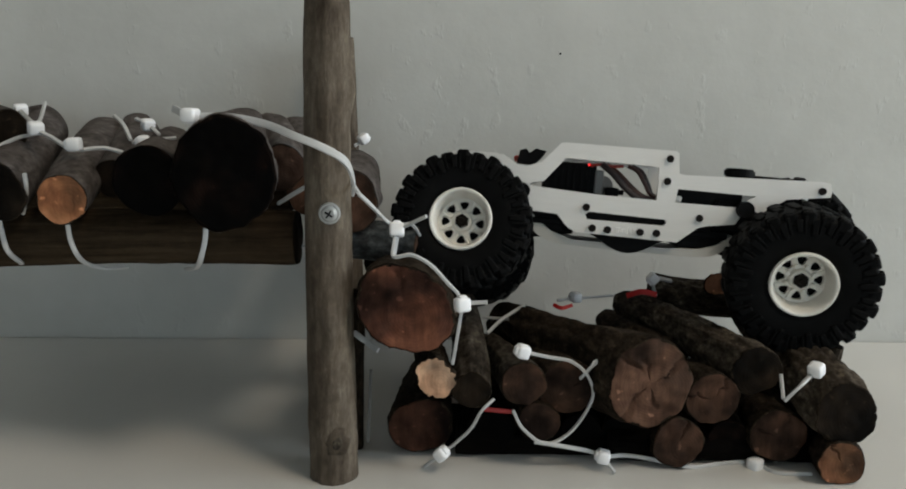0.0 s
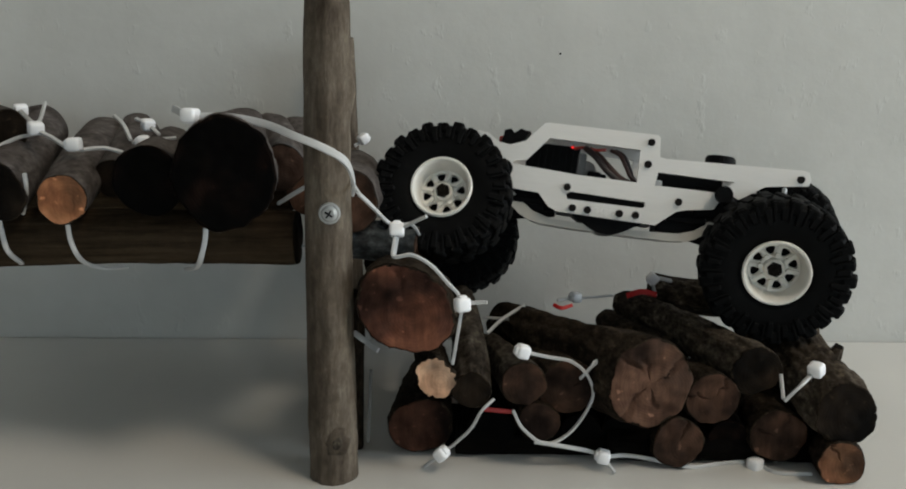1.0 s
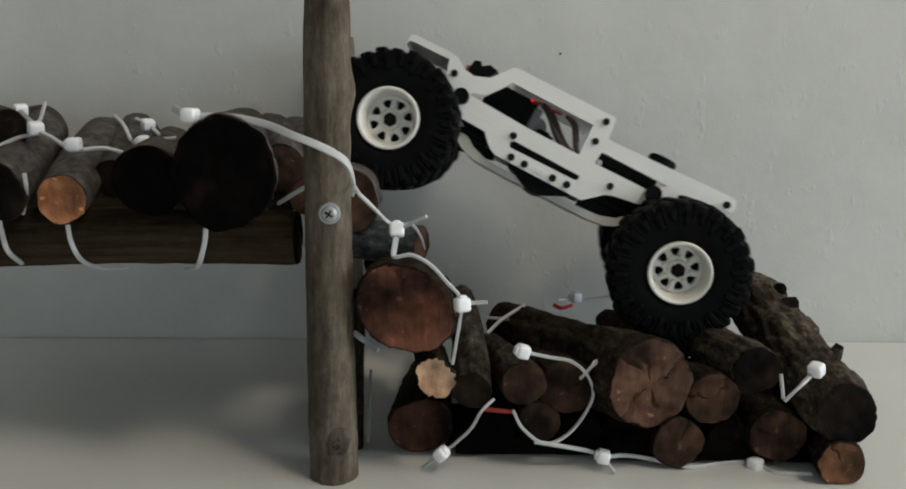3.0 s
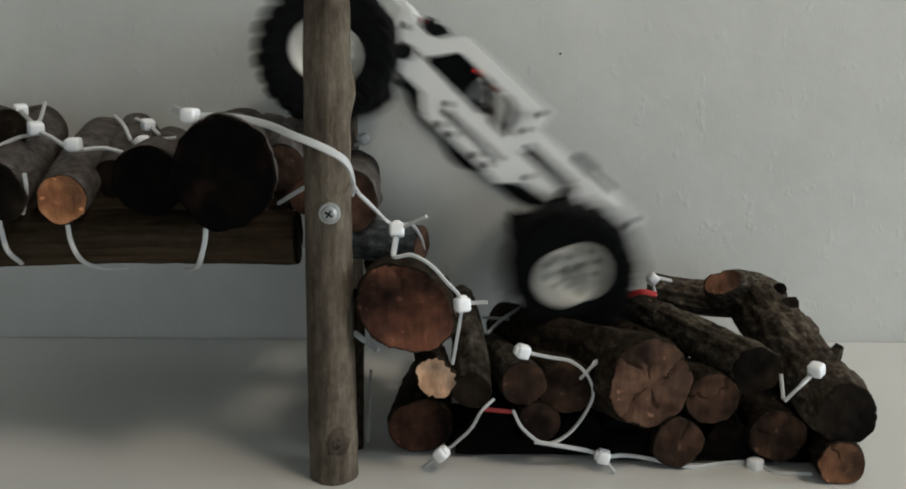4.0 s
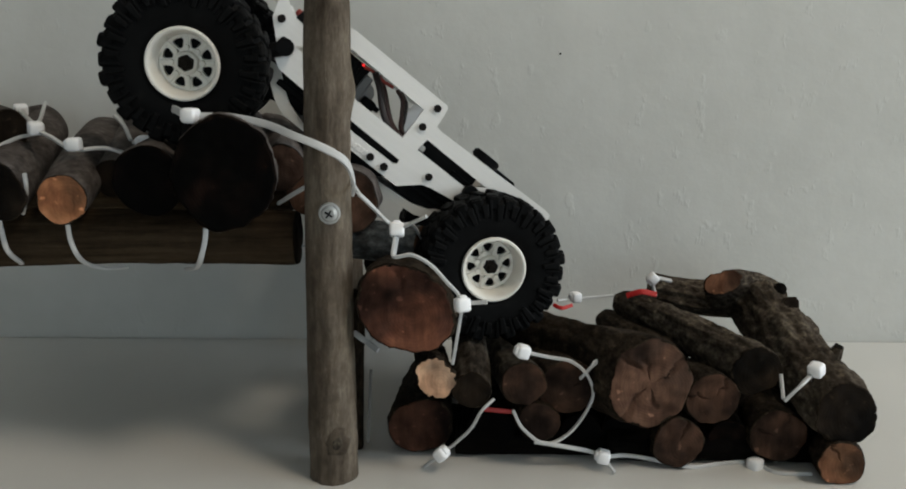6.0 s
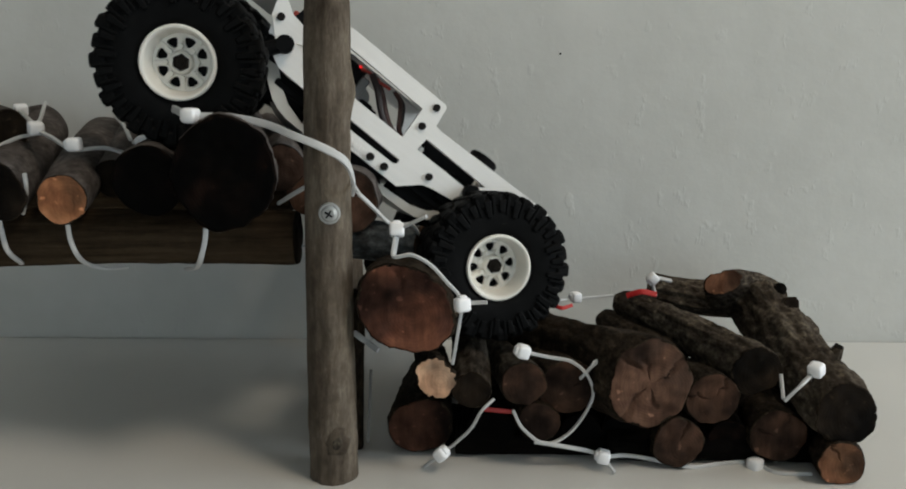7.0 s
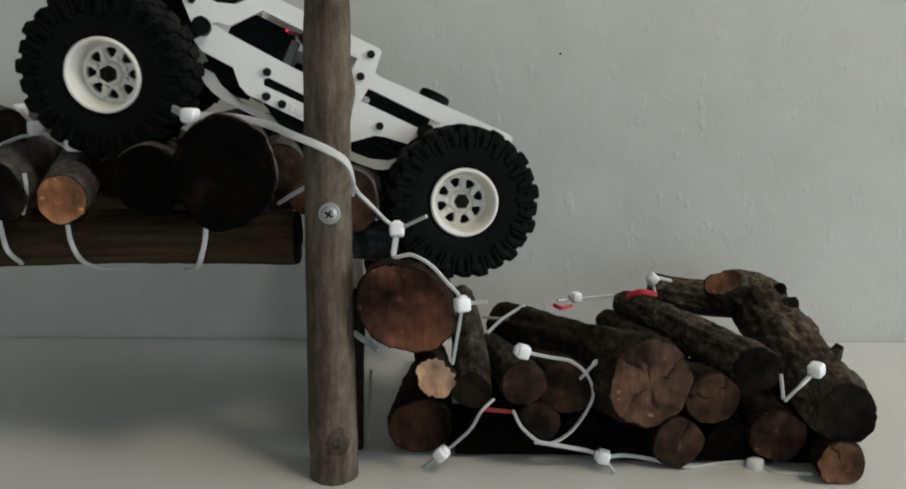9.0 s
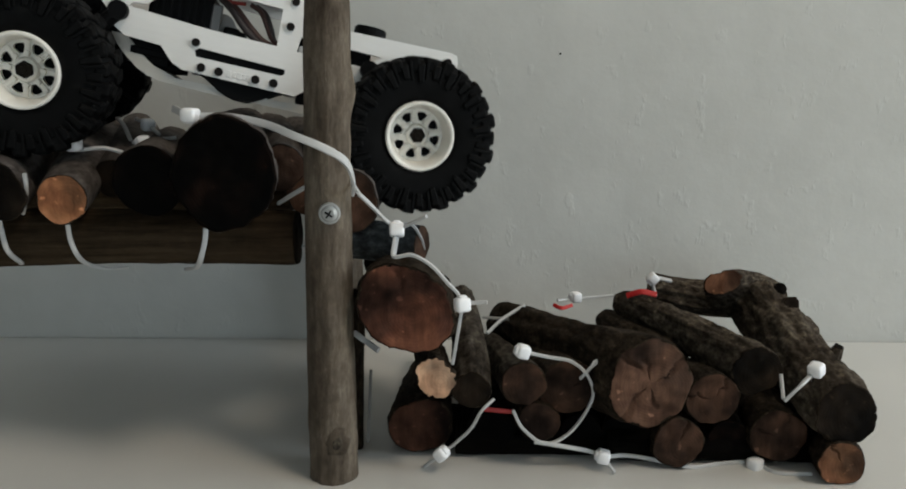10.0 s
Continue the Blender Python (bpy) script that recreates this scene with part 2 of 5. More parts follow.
def smooth_path(pts, steps):
    """Catmull-Rom through the points."""
    ext = [2 * pts[0] - pts[1], *pts, 2 * pts[-1] - pts[-2]]
    out = []
    for i in range(1, len(ext) - 2):
        a, b, c, d = ext[i - 1:i + 3]
        for k in range(steps):
            t = k / steps
            out.append(0.5 * (2 * b + (c - a) * t + (2 * a - 5 * b + 4 * c - d) * t * t + (3 * b - a - 3 * c + d) * t ** 3))
    return out + [pts[-1]]


# ---- the room ----
def wall_box(name, lo, hi, mat, label="", category=""):
    bm = bmesh.new()
    box(bm, lo, hi)
    return tagged(part(name, bm, mat), label, category, kind="structure")


TURN = Matrix.Translation((0, 0.431, 0)) @ pose(0, 0, 0, 0, 0, -1.0) @ Matrix.Translation((0, -0.431, 0))
wall_box("wall_north", (-2.1, 0.431, -0.75), (2.1, 0.55, 1.7), WALL, "pale grey painted plaster wall with orange-peel texture", "wall").matrix_basis = TURN
bm = bmesh.new()
for lo, hi in (((-1.9, -2.6, -0.75), (-0.25, -2.5, 1.7)), ((1.15, -2.6, -0.75), (1.9, -2.5, 1.7)), ((-0.25, -2.6, -0.75), (1.15, -2.5, -0.18)), ((-0.25, -2.6, 0.74), (1.15, -2.5, 1.7))):
    box(bm, lo, hi)
tagged(part("wall_south", bm, PLAIN), "plain pale painted wall with a window opening", "wall", kind="structure")
wall_box("floor", (-2.0, -2.6, -0.85), (2.0, 0.55, -0.75), FLOOR, "brown carpet floor", "floor")
wall_box("ceiling", (-2.0, -2.6, 1.7), (2.0, 0.55, 1.8), PLAIN, "plain white ceiling", "ceiling")


wall_box("wall_west", (-1.9, -2.5, -0.75), (-1.8, 0.45, 1.7), PLAIN, "plain pale painted wall", "wall")
bm = bmesh.new()
for lo, hi in (((1.8, -2.5, -0.75), (1.9, -0.55, 1.7)), ((1.8, 0.35, -0.75), (1.9, 0.39, 1.7)), ((1.8, -0.55, -0.75), (1.9, 0.35, 0.0)), ((1.8, -0.55, 0.94), (1.9, 0.35, 1.7))):
    box(bm, lo, hi)
tagged(part("wall_east", bm, PLAIN), "plain pale painted wall with a window opening", "wall", kind="structure")


def pendant_lamp():
    root = tagged(new("pendant_lamp"), "white pendant lamp hanging over the table", "lamp")
    bm = bmesh.new()
    lathe(bm, [(0.435, 0.0), (0.44, 0.0), (0.33, 0.1), (0.05, 0.16), (0.045, 0.155), (0.325, 0.095)], 40)
    shade = part("shade", bm, PLAIN, root)
    shade.matrix_basis = pose(0, 0, 0, 90, 0, 0)
    bm = bmesh.new()
    cyl(bm, (0, 0, 0.155), (0, 0, 0.359), 0.004, seg=10)
    part("cord", bm, PLAIN, root)
    root.matrix_basis = pose(0.75, -0.3, 1.34)


pendant_lamp()


def table():
    root = tagged(new("table"), "white laminate table pushed against the wall", "table")
    bm = bmesh.new()
    box(bm, (-0.9, -0.35, -0.03), (0.9, 0.4305, 0.0), 0.002)
    part("tabletop", bm, TABLE, root)
    for x in (-0.84, 0.84):
        for y in (-0.29, 0.37):
            bm = bmesh.new()
            box(bm, (x - 0.025, y - 0.025, -0.75), (x + 0.025, y + 0.025, -0.031), 0.003)
            part("leg", bm, TABLE, root)
    root.matrix_basis = TURN
    return root


table()

bm = bmesh.new()
cyl(bm, (0.0555, 0.4303, 0.1551), (0.0555, 0.4295, 0.1551), 0.0006, seg=10)
tagged(part("wall_speck", bm, DOT), "tiny dark speck on the painted wall", "mark")


# ---- logs ----
COUNT = [0]


LOOK = {"bark_grey": "grey-barked", "bark_dark": "dark-barked", "bark_lichen": "knobbly lichen-grey", "bark_post": "grey-brown upright", "bark_beam": "dark brown", "bark_pale": "pale bluish-grey", "bark_shade": "near-black", "bark_deck": "smooth mauve-grey"}
ENDS = {"cut_aged": "weathered brown", "cut_pale": "pale cracked", "cut_red": "reddish brown", "cut_dark": "dark", "cut_dim": "dark reddish", "cut_black": "near-black",
        "cut_fresh": "fresh orange", "cut_blond": "fresh pale yellow", "cut_warm": "warm brown"}


def log(parent, a, b, r0, r1, skin, face, knobs=0, cracks=0, oval=0.0, lean=0, ragged=0.0):
    """A cut branch from a to b: uneven bark, knots, and a sawn disc at each end.
    oval: how far the section is drawn out, at lean degrees; ragged: how torn its outline is."""
    COUNT[0] += 1
    seed = Vector((COUNT[0] * 7.31, COUNT[0] * 3.77, 0))
    a, b = Vector(a), Vector(b)
    d = b - a
    length = d.length
    # branches that point away from the viewer are sawn square to the deck's edge, not to their own axis
    square = abs(d.y) > 0.5 * length
    turn = (Vector((0, 1, 0)) if square else d).to_track_quat("Z", "Y").to_matrix().to_4x4()
    run = turn.to_3x3().inverted() @ d
    seg, rings = 64, max(14, int(length / 0.003))
    bend = Vector((noise.noise(seed), noise.noise(seed + Vector((5, 0, 0))), 0)) * 0.002
    bm = bmesh.new()
    knots = [(random.uniform(0.2, 0.95), random.uniform(0, 6.28), random.uniform(0.1, 0.22)) for _ in range(1 + knobs)]
    rows = []
    for i in range(rings + 1):
        f = i / rings
        near = min(f, 1 - f) * length / 0.005
        rough = (3.4 if skin is BARK_KNOB else 0.55 if skin is BARK_DECK else 1.0 if skin is BARK_POST or skin is BARK_BEAM else 1.7) * min(1.0, 0.35 + 0.65 * near)
        r = r0 + (r1 - r0) * f
        row = []
        mid = bend * math.sin(math.pi * f)
        for k in range(seg):
            t = 2 * math.pi * k / seg
            c = Vector((math.cos(t), math.sin(t), 0))
            n = 0.14 * noise.noise(seed + c * 0.9 + Vector((0, 0, f * 1.6))) + 0.05 * noise.noise(seed + c * 2.0 + Vector((9, 0, f * 2)))
            n += oval * math.cos(2 * (t - math.pi + radians(lean))) + ragged * noise.noise(seed + c * 5.5 + Vector((0, 3, f * length * 25)))
            n += rough * 0.055 * noise.noise(seed + c * 3.2 + Vector((0, 0, f * length * 60)))
            n += rough * 0.034 * noise.noise(seed + c * 9.0 + Vector((0, 0, f * length * 130)))
            for kf, kt, ks in knots:
                da = math.atan2(math.sin(t - kt), math.cos(t - kt))
                n += ks * (1.6 if knobs else 0.8) * math.exp(-(da / 0.32) ** 2 - ((f - kf) * length / 0.006) ** 2)
            if i in (0, rings):
                n -= 0.02
            row.append(bm.verts.new(mid + c * r * (1 + n) + run * f))
        rows.append(row)
    for p, q in zip(rows, rows[1:]):
        for k in range(seg):
            bm.faces.new((p[k], p[(k + 1) % seg], q[(k + 1) % seg], q[k]))
    ends = [[v.co.copy() for v in rows[0]], [v.co.copy() for v in rows[-1]]]
    ob = part("log", bm, skin, parent, f"{LOOK[skin.name]} branch with {ENDS[face.name]} sawn ends", True)
    ob.matrix_basis = Matrix.Translation(a) @ turn
    turn0 = random.randrange(seg)
    split = {}
    for i in range(cracks):
        split[(turn0 + round(seg * (i + random.uniform(-0.4, 0.4)) / cracks)) % seg] = random.choice(((0.1, 0.97), (0.1, 0.6), (0.4, 0.98), (0.1, 0.8)))
    for rim, out in ((ends[0], -1), (ends[1], 1)):
        bm = bmesh.new()
        mid = sum(rim, Vector()) / seg
        prev = None
        for s in (1.0, 0.965, 0.93, 0.88, 0.8, 0.72, 0.64, 0.56, 0.48, 0.4, 0.32, 0.24, 0.16, 0.09):
            ring = []
            for k, p in enumerate(rim):
                v = mid + (p - mid) * s
                h = 0.00035 if s < 1 else -0.0004
                h += 0.0005 * noise.noise(seed + v * 260)
                at = (k + round(3 * noise.noise(seed + Vector((s * 4, 0, 0))))) % seg
                if at in split and split[at][0] < s < split[at][1]:
                    h -= 0.0016
                ring.append(bm.verts.new(v + Vector((0, 0, out * h))))
            if prev:
                for k in range(seg):
                    q = bm.faces.new((prev[k], prev[(k + 1) % seg], ring[(k + 1) % seg], ring[k]))
                    q.material_index = 1 if s > 0.945 + 0.05 * noise.noise(seed + rim[k] * 200) else 0
            prev = ring
        bm.faces.new(prev)
        part("cut_face", bm, [face, BARK_RIM if face is CUT_BLACK else BARK_DARK], ob, f"{ENDS[face.name]} sawn end grain", smooth=True)
    return ob


def zip_tie(parent, pts, wide, heads=(), width=0.0017, material=None):
    """A flat ribbed strap through the points, with square ratchet heads."""
    pts = [Vector(p) for p in pts]
    path = smooth_path(pts, 6) if len(pts) > 2 else [pts[0].lerp(pts[1], k / 4) for k in range(5)]
    wide = Vector(wide).normalized()
    bm = bmesh.new()
    rows = []
    for i, p in enumerate(path):
        d = (path[min(i + 1, len(path) - 1)] - path[max(i - 1, 0)]).normalized()
        s = (wide - d * wide.dot(d))
        s = s.normalized() if s.length > 0.05 else d.orthogonal().normalized()
        n = s.cross(d)
        w, h = width * 0.42, 0.0004
        rows.append([bm.verts.new(p + s * x + n * y) for x, y in ((-w, -h), (-w * 0.55, -h * 1.4), (w * 0.55, -h * 1.4), (w, -h), (w, h), (w * 0.55, h * 1.4), (-w * 0.55, h * 1.4), (-w, h))])
    for a, b in zip(rows, rows[1:]):
        for k in range(8):
            bm.faces.new((a[k], a[(k + 1) % 8], b[(k + 1) % 8], b[k]))
    bm.faces.new(rows[0])
    bm.faces.new(rows[-1][::-1])
    ob = part("zip_tie", bm, material, parent, "red plastic tie" if material is RED else "grey plastic tie tail" if material is NYLON_GREY else "white nylon zip tie")
    for hd in heads:
        hd = Vector(hd)
        near = min(range(len(path)), key=lambda i: (path[i] - hd).length)
        d = (path[min(near + 1, len(path) - 1)] - path[max(near - 1, 0)]).normalized()
        bm = bmesh.new()
        box(bm, (-0.0026, -0.0024, -0.0024), (0.0026, 0.0024, 0.0024), 0.0010)
        box(bm, (-0.0015, -0.0017, -0.0032), (0.0015, 0.0017, -0.0019), 0.0006)
        hob = part("head", bm, NYLON_HEAD, ob, "white ratchet head", True)
        hob.matrix_basis = Matrix.Translation(hd) @ d.to_track_quat("Z", "Y").to_matrix().to_4x4()
    return ob


bridge = tagged(new("log_bridge"), "raised deck of cut branches zip-tied to rough posts", "log bridge")
log(bridge, (-0.0442, 0.276, -0.0061), (-0.0413, 0.276, 0.1693), 0.0091, 0.0072, BARK_POST, CUT_AGED, knobs=1)
log(bridge, (-0.0561, 0.419, -0.0026), (-0.0569, 0.419, 0.1624), 0.0079, 0.007, BARK_POST, CUT_AGED)
log(bridge, (-0.0561, 0.286, 0.0879), (-0.1991, 0.286, 0.0875), 0.01, 0.01, BARK_BEAM, CUT_DARK)
log(bridge, (-0.0796, 0.396, 0.0874), (-0.2409, 0.396, 0.088), 0.0094, 0.0094, BARK_BEAM, CUT_DARK)
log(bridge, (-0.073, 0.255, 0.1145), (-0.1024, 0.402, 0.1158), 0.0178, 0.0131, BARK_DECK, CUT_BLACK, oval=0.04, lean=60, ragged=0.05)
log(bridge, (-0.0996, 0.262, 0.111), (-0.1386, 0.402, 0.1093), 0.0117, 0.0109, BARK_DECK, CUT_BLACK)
log(bridge, (-0.1281, 0.262, 0.1055), (-0.1713, 0.402, 0.1122), 0.0085, 0.0129, BARK_DECK, CUT_FRESH)
log(bridge, (-0.149, 0.262, 0.1077), (-0.2021, 0.402, 0.1178), 0.0098, 0.0128, BARK_DECK, CUT_DARK)
log(bridge, (-0.1718, 0.262, 0.1064), (-0.2381, 0.402, 0.115), 0.0102, 0.0128, BARK_DECK, CUT_DARK)
log(bridge, (-0.0619, 0.292, 0.1123), (-0.0896, 0.402, 0.1164), 0.0084, 0.0108, BARK_DECK, CUT_PALE)
log(bridge, (-0.0542, 0.302, 0.1024), (-0.0768, 0.402, 0.1141), 0.0091, 0.0114, BARK_DECK, CUT_PALE)
log(bridge, (-0.1235, 0.292, 0.1085), (-0.1544, 0.402, 0.1158), 0.0069, 0.0103, BARK_DECK, CUT_DARK)
log(bridge, (-0.1665, 0.305, 0.1249), (-0.2395, 0.402, 0.1263), 0.0078, 0.0085, BARK_DECK, CUT_DARK)
log(bridge, (-0.0389, 0.288, 0.1003), (-0.0496, 0.402, 0.0964), 0.0121, 0.0121, BARK_DECK, CUT_AGED)
zip_tie(bridge, [(-0.0939, 0.275, 0.1342), (-0.084, 0.262, 0.1326), (-0.0711, 0.262, 0.132), (-0.0596, 0.26, 0.13), (-0.05, 0.2556, 0.1267), (-0.041, 0.2548, 0.1231), (-0.0343, 0.257, 0.1185), (-0.0325, 0.262, 0.1118), (-0.0335, 0.268, 0.1065)], (0, 0.3, 1), heads=[(-0.0834, 0.26, 0.1327)], width=0.0029, material=NYLON)
zip_tie(bridge, [(-0.0345, 0.275, 0.1098), (-0.0318, 0.269, 0.1066), (-0.0276, 0.272, 0.1015), (-0.0236, 0.28, 0.095), (-0.0198, 0.28, 0.0917), (-0.0206, 0.276, 0.0834)], (0, 0.3, 1), heads=[(-0.0195, 0.276, 0.0925)], width=0.0015, material=NYLON)
zip_tie(bridge, [(-0.1715, 0.345, 0.1333), (-0.159, 0.315, 0.1286), (-0.1535, 0.3, 0.1259), (-0.144, 0.292, 0.1231), (-0.1345, 0.285, 0.1197), (-0.1308, 0.285, 0.1195), (-0.1248, 0.29, 0.1196), (-0.1179, 0.294, 0.1171)], (0, 1, 0.4), heads=[(-0.152, 0.297, 0.1261), (-0.1321, 0.283, 0.1215)], width=0.0017, material=NYLON)
zip_tie(bridge, [(-0.1744, 0.33, 0.1311), (-0.1542, 0.3, 0.1273)], (0, 1, 0.4), heads=[(-0.1741, 0.33, 0.1311)], width=0.0017, material=NYLON)
zip_tie(bridge, [(-0.1542, 0.3, 0.1238), (-0.1607, 0.298, 0.1222), (-0.1663, 0.29, 0.1184)], (0, 1, 0.4), heads=[], width=0.0017, material=NYLON)
zip_tie(bridge, [(-0.1428, 0.345, 0.128), (-0.1354, 0.335, 0.125), (-0.1289, 0.325, 0.1195)], (0, 1, 0.4), heads=[], width=0.0017, material=NYLON)
zip_tie(bridge, [(-0.1358, 0.35, 0.1265), (-0.1292, 0.345, 0.1244), (-0.121, 0.335, 0.121)], (0, 1, 0.4), heads=[(-0.1282, 0.343, 0.1243)], width=0.0017, material=NYLON)
zip_tie(bridge, [(-0.1261, 0.32, 0.119), (-0.122, 0.32, 0.1195), (-0.1106, 0.325, 0.1204)], (0, 1, 0.4), heads=[(-0.1208, 0.317, 0.1195)], width=0.0017, material=NYLON)
zip_tie(bridge, [(-0.1494, 0.262, 0.0997), (-0.152, 0.2672, 0.0938), (-0.1501, 0.2662, 0.0871), (-0.1523, 0.278, 0.08)], (0.9, 0.2, 0.3), heads=[], width=0.0017, material=NYLON)
zip_tie(bridge, [(-0.1402, 0.2635, 0.1138), (-0.1404, 0.264, 0.108), (-0.1435, 0.266, 0.0999)], (0, 1, 0), heads=[], width=0.0017, material=NYLON)
zip_tie(bridge, [(-0.1275, 0.263, 0.097), (-0.1288, 0.2665, 0.091), (-0.1274, 0.2675, 0.0854), (-0.1295, 0.279, 0.0795), (-0.126, 0.286, 0.0763), (-0.1207, 0.292, 0.0753)], (0.9, 0.2, 0.3), heads=[], width=0.0017, material=NYLON)
zip_tie(bridge, [(-0.0828, 0.266, 0.095), (-0.0837, 0.2665, 0.09), (-0.0863, 0.2685, 0.0831), (-0.0922, 0.281, 0.0776), (-0.0979, 0.288, 0.0754)], (0.9, 0.2, 0.2), heads=[], width=0.002, material=NYLON)
zip_tie(bridge, [(-0.0618, 0.283, 0.1007), (-0.0559, 0.278, 0.1045), (-0.0499, 0.275, 0.108)], (0, 0.5, 1), heads=[], width=0.0016, material=NYLON)
zip_tie(bridge, [(-0.0444, 0.398, 0.1132), (-0.048, 0.396, 0.1105)], (0, 0.5, 1), heads=[(-0.0438, 0.398, 0.1138)], width=0.0017, material=NYLON)
zip_tie(bridge, [(-0.053, 0.28, 0.086), (-0.053, 0.284, 0.0777), (-0.0511, 0.29, 0.0718)], (0, 1, 0), heads=[], width=0.0017, material=NYLON)
log(bridge, (-0.0392, 0.298, -0.001), (-0.0385, 0.298, 0.064), 0.0034, 0.0046, BARK_DARK, CUT_DARK)
for r, h, mat in ((0.0055, 0.0011, BARK_POST), (0.0029, 0.0014, BARK_GREY)):
    bm = bmesh.new()
    bmesh.ops.create_uvsphere(bm, u_segments=20, v_segments=12, radius=1, matrix=pose(-0.0412, 0.2676, 0.0165) @ Matrix.Diagonal((r * 0.8, h, r, 1)))
    for v in bm.verts:
        v.co += Vector((1, 0, 1)) * 0.0014 * noise.noise(v.co * 420)
    part("knot", bm, mat, bridge, "healed branch knot in the post", True)
bm = bmesh.new()
cyl(bm, (0, 0, 0), (0, -0.0012, 0), 0.0043, 0.0038, 28)
cyl(bm, (0, -0.001, 0), (0, -0.0022, 0), 0.0034, 0.0022, 28)
screw = part("screw", bm, ZINC, bridge, "zinc screw with a washer driven into the post")
screw.matrix_basis = Matrix.Translation((-0.0414, 0.2672, 0.0999)) @ Matrix.Diagonal((0.88, 1, 0.88, 1))
for turn in (35, 125):
    bm = bmesh.new()
    box(bm, (-0.0017, -0.0025, -0.0003), (0.0017, -0.002, 0.0003))
    slot = part("recess", bm, BLACK, screw)
    slot.matrix_basis = pose(0, 0, 0, 0, turn, 0)

pile = tagged(new("log_pile"), "heap of bark-covered branches bound with white zip ties on the table", "log pile")
log(pile, (-0.0163, 0.268, 0.0662), (-0.0158, 0.345, 0.0523), 0.0173, 0.0148, BARK_DARK, CUT_RED, cracks=1, oval=0.11, lean=142, ragged=0.05)
log(pile, (-0.0129, 0.322, 0.0771), (-0.0474, 0.335, 0.0773), 0.008, 0.0088, BARK_PALE, CUT_AGED)
# log added behind the two above to block light leaking to the table
log(pile, (-0.0278, 0.338, 0.064), (-0.0258, 0.375, 0.0654), 0.0105, 0.0105, BARK_DARK, CUT_DARK)
log(pile, (-0.0065, 0.27, 0.0403), (-0.0092, 0.34, 0.0245), 0.0074, 0.0069, BARK_DARK, CUT_BLOND, oval=0.1, lean=120, ragged=0.16)
log(pile, (-0.0127, 0.29, 0.0127), (-0.011, 0.372, 0.0011), 0.012, 0.0118, BARK_DARK, CUT_DIM, oval=0.05, lean=30)
log(pile, (0.007, 0.278, 0.0324), (0.0041, 0.372, 0.0406), 0.0072, 0.0066, BARK_GREY, CUT_DARK)
log(pile, (0.026, 0.278, 0.0349), (0.0174, 0.362, 0.0203), 0.0084, 0.0065, BARK_GREY, CUT_AGED)
log(pile, (0.0427, 0.284, 0.0308), (0.0332, 0.365, 0.017), 0.0108, 0.0082, BARK_DARK, CUT_AGED, cracks=1)
log(pile, (0.0318, 0.28, 0.019), (0.0262, 0.36, 0.0044), 0.0079, 0.0076, BARK_DARK, CUT_AGED)
log(pile, (0.0704, 0.272, 0.0373), (0.0261, 0.372, 0.0271), 0.016, 0.0106, BARK_DARK, CUT_PALE, cracks=5, oval=0.05, lean=80)
log(pile, (0.0957, 0.279, 0.0284), (0.0899, 0.372, 0.013), 0.0102, 0.0084, BARK_DARK, CUT_AGED, cracks=2)
log(pile, (0.084, 0.279, 0.0109), (0.0921, 0.372, -0.0049), 0.0097, 0.0096, BARK_DARK, CUT_AGED, cracks=1)
log(pile, (0.1116, 0.281, 0.0388), (0.0839, 0.378, 0.0363), 0.0094, 0.0062, BARK_KNOB, CUT_DARK)
log(pile, (0.1218, 0.281, 0.013), (0.1374, 0.374, 0.0034), 0.0108, 0.0113, BARK_DARK, CUT_AGED, cracks=2)
log(pile, (0.1407, 0.27, 0.0269), (0.1416, 0.37, 0.0398), 0.0116, 0.0126, BARK_KNOB, CUT_DARK, knobs=6)
log(pile, (0.1206, 0.35, 0.0542), (0.1381, 0.364, 0.0432), 0.0068, 0.0113, BARK_KNOB, CUT_WARM, oval=0.3, lean=14, ragged=0.06)
log(pile, (0.1465, 0.35, 0.0509), (0.1447, 0.36, 0.0399), 0.0030, 0.008, BARK_KNOB, CUT_DARK, ragged=0.12)
log(pile, (0.148, 0.34, 0.0469), (0.1464, 0.35, 0.0374), 0.0034, 0.0083, BARK_KNOB, CUT_DARK, ragged=0.12)
log(pile, (0.1516, 0.302, 0.0405), (0.1500, 0.305, 0.0299), 0.0018, 0.0042, BARK_KNOB, CUT_DARK)
log(pile, (0.0656, 0.31, 0.0066), (0.0726, 0.372, -0.0109), 0.0124, 0.0119, BARK_DARK, CUT_DARK)
log(pile, (0.1145, 0.312, -0.0034), (0.1286, 0.374, -0.0117), 0.0125, 0.012, BARK_DARK, CUT_DARK)
log(pile, (0.0158, 0.312, 0.0005), (0.0172, 0.372, -0.0049), 0.0125, 0.0119, BARK_DARK, CUT_DARK)
log(pile, (0.0443, 0.33, 0.0069), (0.05, 0.376, 0.0026), 0.0113, 0.0114, BARK_DARK, CUT_DARK)
log(pile, (0.1457, 0.315, 0.0107), (0.1567, 0.374, 0.0093), 0.0108, 0.0101, BARK_DARK, CUT_DARK)
log(pile, (0.14, 0.268, 0.0082), (0.1709, 0.37, -0.01), 0.0088, 0.0093, BARK_DARK, CUT_WARM, cracks=1)
